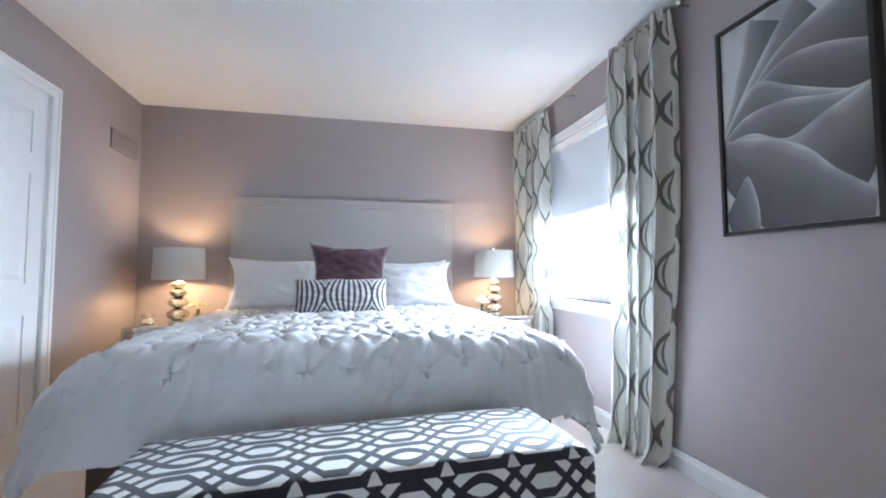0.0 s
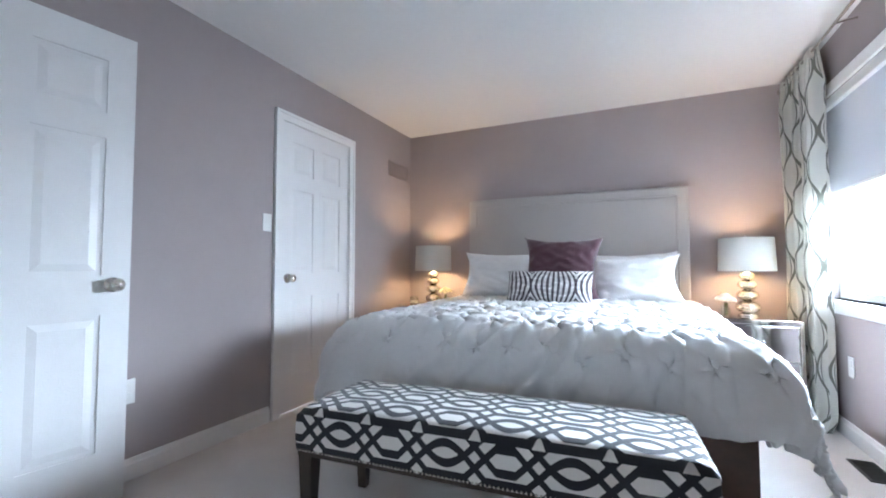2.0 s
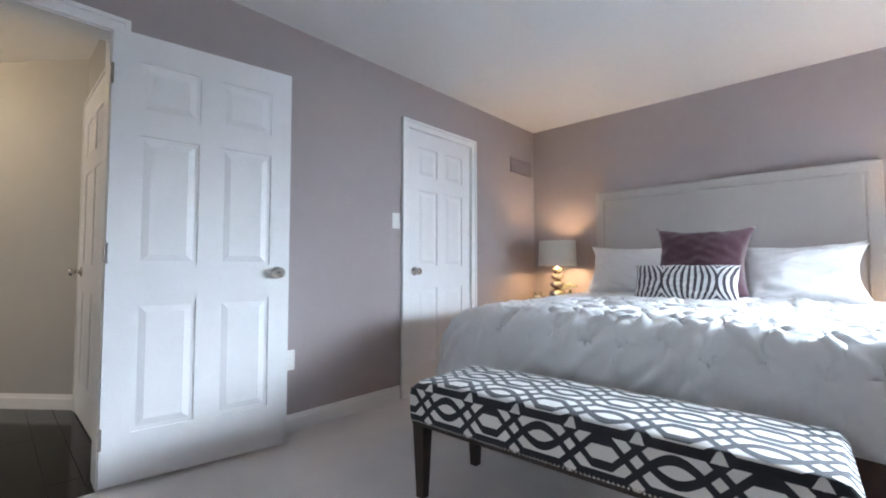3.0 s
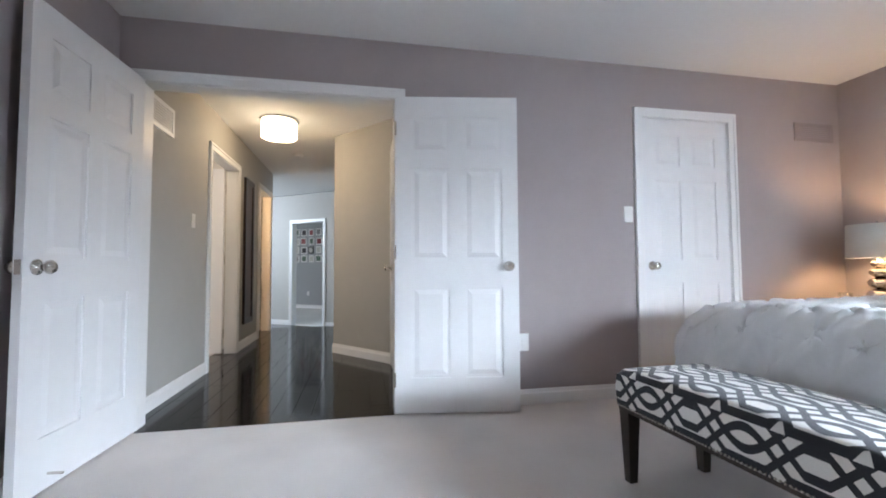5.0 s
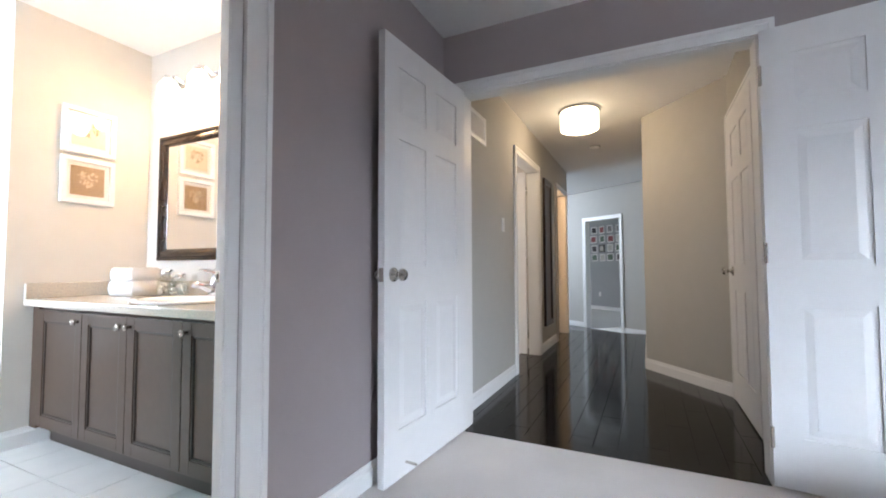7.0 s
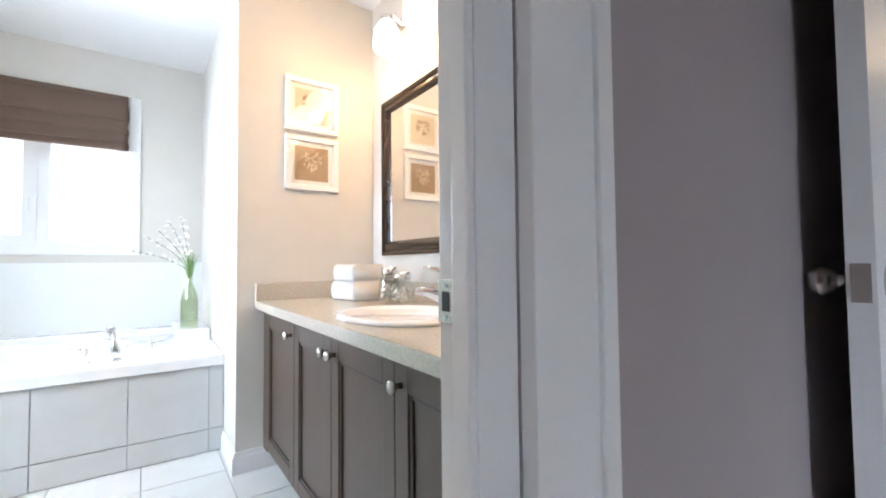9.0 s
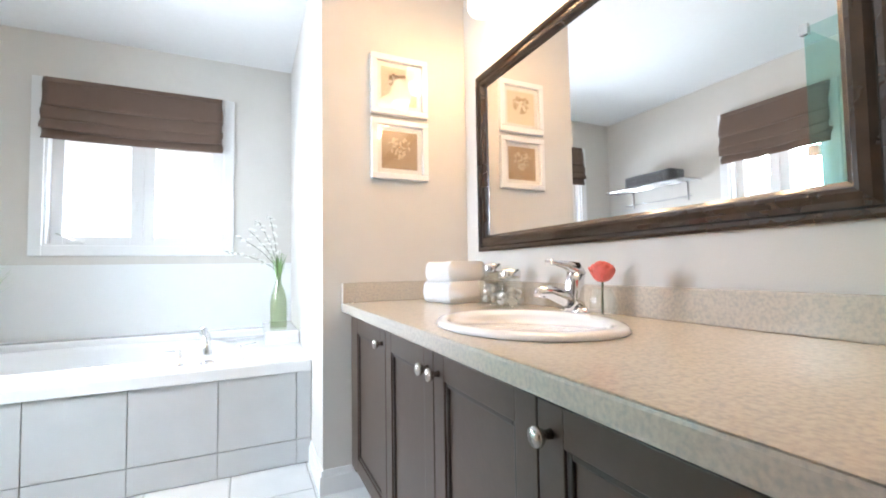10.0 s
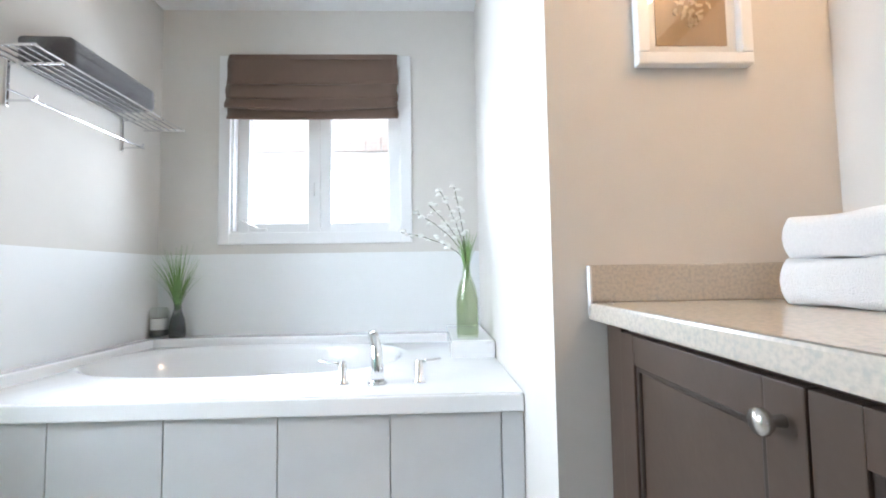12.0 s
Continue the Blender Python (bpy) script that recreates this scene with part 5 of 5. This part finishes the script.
# towel shelf
ts = thing("towel_shelf", pose(0, 0, 0), "chrome wire towel shelf on the bathroom wall", "shelf")
SY0, SY1, SHZ = -4.80, -3.93, 1.668
for k in range(6):
    part("wire", tube([(1.575 - k * 0.036, SY0, SHZ), (1.575 - k * 0.036, SY1, SHZ)], 0.004, 6), CHROME, ts)
for y in (SY0, SY1):
    part("end_bar", tube([(BX1, y, SHZ), (1.385, y, SHZ)], 0.005, 6), CHROME, ts)
for y in (SY0 + 0.17, SY1 - 0.12):
    br = part("bracket", solid(BX1 - 0.012, BX1, y - 0.007, y + 0.007, SHZ - 0.165, SHZ + 0.012, 0.003), CHROME, ts)
    part("arm", tube([(BX1 - 0.01, y, SHZ - 0.006), (1.39, y, SHZ - 0.006)], 0.005, 6), CHROME, br)
    part("hook_arm", tube([(BX1 - 0.01, y, SHZ - 0.145), (1.50, y, SHZ - 0.145), (1.49, y, SHZ - 0.125)], 0.005, 6), CHROME, br)
part("towel_rail", tube([(1.50, SY0 + 0.15, SHZ - 0.145), (1.50, SY1 - 0.02, SHZ - 0.145)], 0.004, 8), CHROME, ts)


def folded_towel(name, m, w, d, h, layers, mat, label, group=""):
    """A towel folded over itself, round at the folds."""
    bm = bmesh.new()
    t = h / layers

    def place(u, v):
        a = 2 * math.pi * u
        c, s = math.cos(a), math.sin(a)
        x = (w / 2) * math.copysign(abs(c) ** 0.25, c)
        z = (h / 2) * math.copysign(abs(s) ** 0.5, s) * (1 + 0.03 * math.sin(9 * v + 3 * c))
        y = (v - 0.5) * d
        wob = 0.003 * noise.noise(Vector((x * 18, y * 18, z * 18)))
        return (x + wob, y + 0.006 * math.sin(5 * u * math.pi) + wob, z + h / 2 + wob)
    grid_sheet(48, 20, place, None, bm)
    bmesh.ops.remove_doubles(bm, verts=bm.verts, dist=0.0008)
    ends = [e for e in bm.edges if e.is_boundary]
    bmesh.ops.holes_fill(bm, edges=ends)
    for k in range(1, layers):
        box(bm, -w / 2 - 0.001, w / 2 + 0.001, -d / 2 - 0.003, d / 2 + 0.003, k * t - 0.0015, k * t + 0.0015)
    bmesh.ops.recalc_face_normals(bm, faces=bm.faces)
    return single(name, bm, mat, label, "towel", True, m, group)


folded_towel("charcoal_towel", pose(1.485, -4.31, SHZ + 0.004), 0.20, 0.47, 0.11, 2, GTOWEL, "rolled charcoal towel on the wire shelf")

# vanity
van = thing("vanity", pose(0, 0, 0), "grey-brown vanity cabinet with framed doors and a speckled counter", "vanity")
VX, VY0, VY1, VZ = -0.338, BYP + 0.006, YB - 0.004, 0.752
part("body", solid(BX0 + 0.004, VX - 0.022, VY0 + 0.03, VY1, 0.10, VZ), CABW, van)
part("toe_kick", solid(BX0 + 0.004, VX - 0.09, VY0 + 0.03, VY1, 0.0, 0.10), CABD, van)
part("filler", solid(VX - 0.05, VX - 0.004, VY0 + 0.004, VY0 + 0.075, 0.10, VZ, 0.002), CABW, van)
splits = (VY0 + 0.075, -2.945, -2.552, -2.148, VY1 - 0.002)
for k in range(4):
    y0, y1, z0, z1 = splits[k] + 0.002, splits[k + 1] - 0.002, 0.12, VZ - 0.012
    s = 0.058
    d = part("door", solid(VX - 0.021, VX - 0.010, y0 + s - 0.004, y1 - s + 0.004, z0 + s - 0.004, z1 - s + 0.004), CABW, van, "framed cabinet door")
    for a, b, c, e in ((y0, y0 + s, z0, z1), (y1 - s, y1, z0, z1), (y0 + s, y1 - s, z0, z0 + s), (y0 + s, y1 - s, z1 - s, z1)):
        part("frame_bar", solid(VX - 0.020, VX, a, b, c, e, 0.002), CABW, d)
    g = 0.012
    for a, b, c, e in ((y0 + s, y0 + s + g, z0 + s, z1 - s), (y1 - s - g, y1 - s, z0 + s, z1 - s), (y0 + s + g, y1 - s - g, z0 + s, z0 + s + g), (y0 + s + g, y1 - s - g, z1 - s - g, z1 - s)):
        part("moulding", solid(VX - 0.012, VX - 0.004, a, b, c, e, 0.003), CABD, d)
    ky = y1 - 0.03 if k in (0, 1) else y0 + 0.03
    part("knob", lathe([(0.008, 0.0), (0.006, 0.012), (0.012, 0.018), (0.016, 0.024), (0.015, 0.031), (0.0, 0.034)], 18, (VX, ky, z1 - 0.045), "x"), NICKEL, d, "brushed nickel knob", True)

CT = 0.798
ctop = thing("countertop", pose(0, 0, 0), "speckled beige laminate counter with backsplash", "countertop")
SX, SY, SRX, SRY = -0.555, -2.48, 0.205, 0.26


def counter_top():
    """A slab with an oval cut-out for the basin."""
    bm = bmesh.new()
    n = 64
    x0, x1, y0, y1 = BX0 + 0.004, -0.303, VY0, VY1
    def outer(k):
        a = 2 * math.pi * k / n
        c, s = math.cos(a), math.sin(a)
        t = min(((x1 - SX) if c > 0 else (SX - x0)) / max(abs(c), 1e-6), ((y1 - SY) if s > 0 else (SY - y0)) / max(abs(s), 1e-6))
        return SX + c * t, SY + s * t
    o = [bm.verts.new((*outer(k), CT)) for k in range(n)]
    i = [bm.verts.new((SX + 0.94 * SRX * math.cos(2 * math.pi * k / n), SY + 0.94 * SRY * math.sin(2 * math.pi * k / n), CT)) for k in range(n)]
    for k in range(n):
        bm.faces.new((o[k], o[(k + 1) % n], i[(k + 1) % n], i[k]))
    c4 = [bm.verts.new((x, y, CT)) for x, y in ((x1, y0), (x1, y1), (x0, y1), (x0, y0))]
    for c in c4:
        near = sorted(range(n), key=lambda k: (o[k].co - c.co).length)[:2]
        f = [o[near[0]], o[near[1]], c]
        bm.faces.new(f)
    bmesh.ops.recalc_face_normals(bm, faces=bm.faces)
    for f in bm.faces:
        if f.normal.z < 0:
            f.normal_flip()
    return bm


part("top", counter_top(), LAMINATE, ctop)
part("front_edge", solid(-0.345, -0.301, VY0, VY1, CT - 0.040, CT - 0.0005, 0.006), LAMINATE, ctop)
part("end_edge", solid(BX0 + 0.004, -0.345, VY1 - 0.03, VY1, CT - 0.038, CT - 0.0005), LAMINATE, ctop)
part("backsplash", solid(BX0 + 0.001, BX0 + 0.02, VY0, VY1, CT, CT + 0.085, 0.004), LAMINATE, ctop)
part("end_cap", solid(-0.306, -0.301, VY0, VY0 + 0.018, CT - 0.03, CT + 0.084, 0.001), CERAMIC, ctop, "white laminate end cap")
part("side_splash", solid(BX0 + 0.02, -0.306, VY0 - 0.004, VY0 + 0.015, CT, CT + 0.085, 0.004), LAMINATE, ctop)

sink = thing("sink", pose(SX, SY, CT), "white oval drop-in sink", "sink")
part("bowl", lathe([(1.03, 0.002), (1.0, 0.012), (0.94, 0.016), (0.86, 0.012), (0.80, -0.01), (0.76, -0.05), (0.62, -0.10), (0.36, -0.13), (0.09, -0.135), (0.08, -0.137)], 56, stretch=(SRX, SRY)), CERAMIC, sink, "", True)
part("drain", lathe([(0.0, -0.134), (0.022, -0.133), (0.022, -0.136)], 18), CHROME, sink, "chrome drain", True)

tap = thing("faucet", pose(-0.765, -2.535, CT + 0.010), "chrome single lever bathroom faucet", "faucet")
part("base", lathe([(0.0, 0.0), (0.030, 0.0), (0.028, 0.012), (0.026, 0.02)], 22, stretch=(1.0, 2.2)), CHROME, tap, "", True)
part("body", tube([(0, 0, 0.012), (0.002, 0, 0.05), (-0.004, 0.0, 0.10), (-0.008, 0, 0.125)], [0.034, 0.031, 0.029, 0.027], 18), CHROME, tap, "", True)
part("spout", tube([(0.01, 0, 0.035), (0.05, 0, 0.055), (0.10, 0, 0.072), (0.135, 0, 0.070), (0.138, 0, 0.058)], [0.026, 0.024, 0.020, 0.017, 0.014], 16), CHROME, tap, "", True)
part("lever", tube([(-0.014, 0, 0.118), (-0.004, 0, 0.142), (0.03, 0, 0.152), (0.075, 0, 0.160), (0.105, 0, 0.163)], [0.028, 0.024, 0.013, 0.008, 0.007], 14), CHROME, tap, "", True)
tap.scale = (0.9, 0.9, 0.9)

rv2 = thing("rose_vase", pose(-0.735, -2.40, CT + 0.012), "single coral rose in a small clear glass vase", "flowers")
part("vase", lathe([(0, 0), (0.030, 0), (0.033, 0.012), (0.033, 0.045), (0.026, 0.062), (0.024, 0.075), (0.021, 0.075), (0.023, 0.06), (0.030, 0.045), (0.030, 0.012), (0, 0.006)], 22), JARG, rv2, "", True)
part("stem", tube([(0.006, 0.004, 0.012), (0.0, 0.0, 0.07), (-0.001, 0.002, 0.112)], 0.0028, 7), STEM, rv2)
for k in range(20):
    a, t = k * 2.4, k / 20
    rr, tilt = 0.003 + 0.019 * t ** 0.8, 0.05 + 0.55 * t
    m = Matrix.Translation((rr * math.cos(a), rr * math.sin(a), 0.118 - 0.008 * t)) @ Matrix.Rotation(a, 4, "Z") @ Matrix.Rotation(tilt, 4, "Y") @ Matrix.Diagonal((0.0050, 0.020, 0.027 - 0.005 * t, 1))
    rbm = bmesh.new()
    bmesh.ops.create_icosphere(rbm, subdivisions=2, radius=1, matrix=m)
    part("petal", rbm, ROSE, rv2, "", True)
for k in range(3):
    a = k * 2.1
    part("sepal", grid_sheet(2, 4, lambda u, v: (0.028 * v * math.cos(a) + (u - 0.5) * 0.010 * math.sin(a) * (1 - v), 0.028 * v * math.sin(a) - (u - 0.5) * 0.010 * math.cos(a) * (1 - v), 0.112 - 0.012 * v)), STEM, rv2)


def jar(x, y, r, h, seed):
    j = thing("glass_jar", pose(x, y, CT), "small glass jar of white shells with a chrome lid", "jar", "glass jars")
    part("glass", lathe([(0, 0), (r * 0.92, 0), (r, 0.01), (r, h * 0.58), (r * 0.62, h * 0.72), (r * 0.62, h * 0.78), (r * 0.56, h * 0.78), (r * 0.92, h * 0.56), (r * 0.93, 0.012), (0, 0.006)], 24), JARG, j, "", True)
    part("lid", lathe([(0, h * 0.78), (r * 0.70, h * 0.78), (r * 0.72, h * 0.8), (r * 0.72, h * 0.94), (r * 0.62, h), (0, h)], 22), CHROME, j, "chrome screw lid", True)
    rng = random.Random(seed)
    bm = bmesh.new()
    for k in range(26):
        a, q = rng.uniform(0, 6.28), r * 0.68 * math.sqrt(rng.random())
        m = Matrix.Translation((q * math.cos(a), q * math.sin(a), 0.018 + rng.random() * h * 0.38)) @ Euler((rng.random() * 3, rng.random() * 3, 0)).to_matrix().to_4x4() @ Matrix.Diagonal((0.014, 0.010, 0.007, 1))
        bmesh.ops.create_icosphere(bm, subdivisions=1, radius=1, matrix=m)
    tagged(part("shells", bm, SHELL, j, "white shells", True), kind="stuff")


jar(-0.765, -2.975, 0.050, 0.158, 1), jar(-0.760, -2.850, 0.054, 0.136, 2)
folded_towel("white_towel", pose(-0.725, -3.215, CT + 0.001, 0, 0, 8), 0.19, 0.20, 0.088, 1, TOWEL, "folded white hand towel at the bottom of a stack", "stacked white towels")
folded_towel("white_towel", pose(-0.73, -3.22, CT + 0.088, 0, 0, 6), 0.18, 0.19, 0.082, 1, TOWEL, "folded white hand towel on top of a stack", "stacked white towels")

# mirror
mir = thing("wall_mirror", pose(BX0, 0, 0), "large wall mirror in a dark bronze moulded frame", "mirror")
MY0, MY1, MZ0, MZ1, FW = -3.325, -1.915, 1.015, 1.838, 0.075
part("glass", solid(0.004, 0.010, MY0 + FW - 0.004, MY1 - FW + 0.004, MZ0 + FW - 0.004, MZ1 - FW + 0.004), material("silvered_glass", (0.86, 0.87, 0.87), 0.01, 1.0, grain=2, vary=0.01, bump=0), mir)
PROFILE = ((0.0, 0.0), (0.0, 0.022), (0.008, 0.027), (0.018, 0.024), (0.024, 0.016), (0.036, 0.020), (0.050, 0.030), (0.058, 0.028), (0.064, 0.018), (0.072, 0.012), (0.072, 0.0))


def moulding(p, q, inward):
    """A mitred length of frame from p to q (y, z), its profile running inward."""
    bm = bmesh.new()
    along = Vector((q[0] - p[0], q[1] - p[1])).normalized()
    ins = Vector(inward)
    ends = []
    for e, sgn in ((Vector(p), 1), (Vector(q), -1)):
        ends.append([bm.verts.new((h, *(e + ins * w + along * sgn * w))) for w, h in PROFILE])
    for k in range(len(PROFILE)):
        j = (k + 1) % len(PROFILE)
        bm.faces.new((ends[0][k], ends[0][j], ends[1][j], ends[1][k]))
    bm.faces.new(ends[0]), bm.faces.new(ends[1])
    bmesh.ops.recalc_face_normals(bm, faces=bm.faces)
    return bm


for p, q, i in (((MY0, MZ0), (MY1, MZ0), (0, 1)), ((MY0, MZ1), (MY1, MZ1), (0, -1)), ((MY0, MZ0), (MY0, MZ1), (1, 0)), ((MY1, MZ0), (MY1, MZ1), (-1, 0))):
    part("frame_bar", moulding(p, q, i), BRONZE, mir)

# vanity light
vl = thing("vanity_light", pose(BX0, 0, 0), "chrome bar with four lit frosted glass shades above the mirror", "wall light")
part("back_bar", solid(0.0, 0.03, -3.20, -2.10, 2.13, 2.18, 0.006), CHROME, vl)
for k in range(4):
    y = -3.08 + 0.29 * k
    part("arm", tube([(0.02, y, 2.16), (0.08, y, 2.19), (0.115, y, 2.175)], 0.008), CHROME, vl)
    s = part("shade", lathe([(0.058, 2.005), (0.066, 2.02), (0.060, 2.10), (0.034, 2.145), (0.030, 2.145), (0.056, 2.10), (0.062, 2.02), (0.054, 2.005)], 26, (0.115, y, 0)), FROST, vl, "lit frosted glass bell shade", True)
    part("cap", lathe([(0.034, 2.143), (0.030, 2.17), (0.0, 2.178)], 18, (0.115, y, 0)), CHROME, s, "", True)

# small framed heart collages


def collage(z0, hearts, paper, scraps):
    c = thing("framed_collage", pose(-0.575, BYP, z0), "white framed paper heart collage behind glass", "picture", "framed collages")
    w, h, f = 0.278, 0.280, 0.028
    for x0, x1, a, b in ((-w / 2, w / 2, 0, f), (-w / 2, w / 2, h - f, h), (-w / 2, -w / 2 + f, f, h - f), (w / 2 - f, w / 2, f, h - f)):
        part("frame_bar", solid(x0, x1, 0.0, 0.028, a, b, 0.004), TRIM, c)
    part("mat", solid(-w / 2 + f, w / 2 - f, 0.002, 0.008, f, h - f), MATTE, c, "white mat board")
    part("sheet", solid(-w / 2 + 0.052, w / 2 - 0.052, 0.008, 0.010, 0.052, h - 0.052), paper, c, "craft paper backing")
    rng = random.Random(hearts)
    bm = bmesh.new()
    n = 0
    while n < 60:
        x, y = rng.uniform(-1.2, 1.2), rng.uniform(-1.2, 1.2)
        if (x * x + y * y - 0.8) ** 3 - x * x * y ** 3 < 0:
            m = Matrix.Translation((x * 0.050, 0.0118, h / 2 + y * 0.050)) @ Matrix.Rotation(rng.uniform(0, 3.1), 4, "Y") @ Matrix.Diagonal((0.011, 0.002, 0.006, 1))
            bmesh.ops.create_cube(bm, size=1, matrix=m)
            n += 1
    tagged(part("paper_heart", bm, scraps, c, "paper scraps in a heart shape"), kind="stuff")
    g = part("glazing", solid(-w / 2 + f, w / 2 - f, 0.0150, 0.0165, f, h - f), PANE, c)
    g.visible_shadow = False


collage(1.658, 4, CREAMP, GOLDP), collage(1.355, 5, KRAFT, HEARTM)

# shower glass
sg = thing("shower_screen", pose(0, 0, 0), "clear green-tinted glass shower screen", "shower screen")
part("panel", solid(0.80, 0.808, -2.80, -2.60, 0.05, 2.2), SHOWERG, sg)
part("panel", solid(0.809, BX1 - 0.002, -2.808, -2.80, 0.05, 2.2), SHOWERG, sg)
for z in (0.4, 1.5):
    part("clip", solid(0.79, 0.818, -2.812, -2.76, z, z + 0.06, 0.004), CHROME, sg)
part("top_bracket", solid(0.785, 0.82, -2.82, -2.78, 2.16, 2.22, 0.004), CHROME, sg)
part("curb", solid(0.78, BX1 - 0.002, -2.84, -2.602, 0.0, 0.05, 0.006), CERAMIC, sg)

# ---- outside ----
structure("ground", solid(-150, 150, -150, 150, -3.3, -3.2), SOIL, "lawn around the house", "ground")
nb = thing("neighbour_house", pose(0, -9.0, -3.2), "pale sided house next door with a brick band", "house")
part("wall", solid(-12, 14, -6, 0, 0, 6.08), SIDING, nb, "pale siding wall")
part("brick_band", solid(-12, 14, -6, 0, 6.081, 8.4), BRICK, nb, "brick band under the eaves")
for k in range(60):
    part("soldier_brick", solid(-6.95 + k * 0.235, -6.95 + k * 0.235 + 0.215, -0.01, 0.02, 5.98, 6.20), BRICK, nb)
part("roof", solid(-12.2, 14.2, -6.2, 0.15, 8.4, 8.7, 0.02), ROOFM, nb)
# made-up house: its long sunlit wall whitens the view from the bedroom window
n2 = thing("neighbour_house", pose(11.0, 2.0, -3.2), "invented pale sided house, a bright backdrop to the bedroom window", "house")
part("wall", solid(0, 6, -14, 50, 0, 8.4), SIDING, n2, "pale siding wall")
part("roof", solid(-0.15, 6.2, -14.2, 50.2, 8.4, 8.7, 0.02), ROOFM, n2)

# ---- tiles and boards ----


def shared_box(name, sx, sy, sz, mat, bevel):
    bm = solid(-sx / 2, sx / 2, -sy / 2, sy / 2, -sz / 2, sz / 2, bevel)
    me = bpy.data.meshes.new(name)
    bm.to_mesh(me)
    bm.free()
    me.materials.append(mat)
    return me


def piece(name, me, parent, at, turn=0):
    ob = new(name, me)
    ob.parent = parent
    ob.matrix_basis = pose(*at, 0, 0, turn)
    return ob


edges = [ax1] + [1.207 + 0.339 - 0.339 * k for k in range(0, 6) if 1.207 + 0.339 - 0.339 * k < ax1] + [ax0]
apron = [o for o in tub.children if o.name.startswith("apron_backing")][0]
for z0, z1 in ((0.004, 0.118), (0.122, 0.443)):
    for x1, x0 in zip(edges, edges[1:]):
        if x1 - x0 > 0.02:
            me = shared_box("tile", x1 - x0 - 0.004, 0.008, z1 - z0, TILE, 0.0012)
            piece("tile", me, apron, ((x0 + x1) / 2, TY1, (z0 + z1) / 2))
bath_floor = bpy.data.objects["bath_floor"]
ft = shared_box("tile", 0.325, 0.325, 0.008, FTILE, 0.0015)
for i in range(8):
    for j in range(8):
        x, y = -0.69 + 0.33 * i, -1.735 - 0.33 * j
        if x + 0.17 < BX1 + 0.2 and y > -4.1:
            piece("tile", ft, bath_floor, (x, y, -0.004))
hall_floor = bpy.data.objects["hall_floor"]
lo, hi = -5.95, XW - 0.062
for j in range(16):
    x, y = lo - 0.4 * (j % 3), -1.60 + 0.123 * j
    while x < hi:
        x0, x1 = max(x, lo), min(x + 1.15, hi)
        if x1 - x0 > 0.03:
            piece("board", shared_box("board", x1 - x0 - 0.002, 0.121, 0.010, WOODF, 0.0012), hall_floor, ((x0 + x1) / 2, y, -0.004))
        x += 1.15
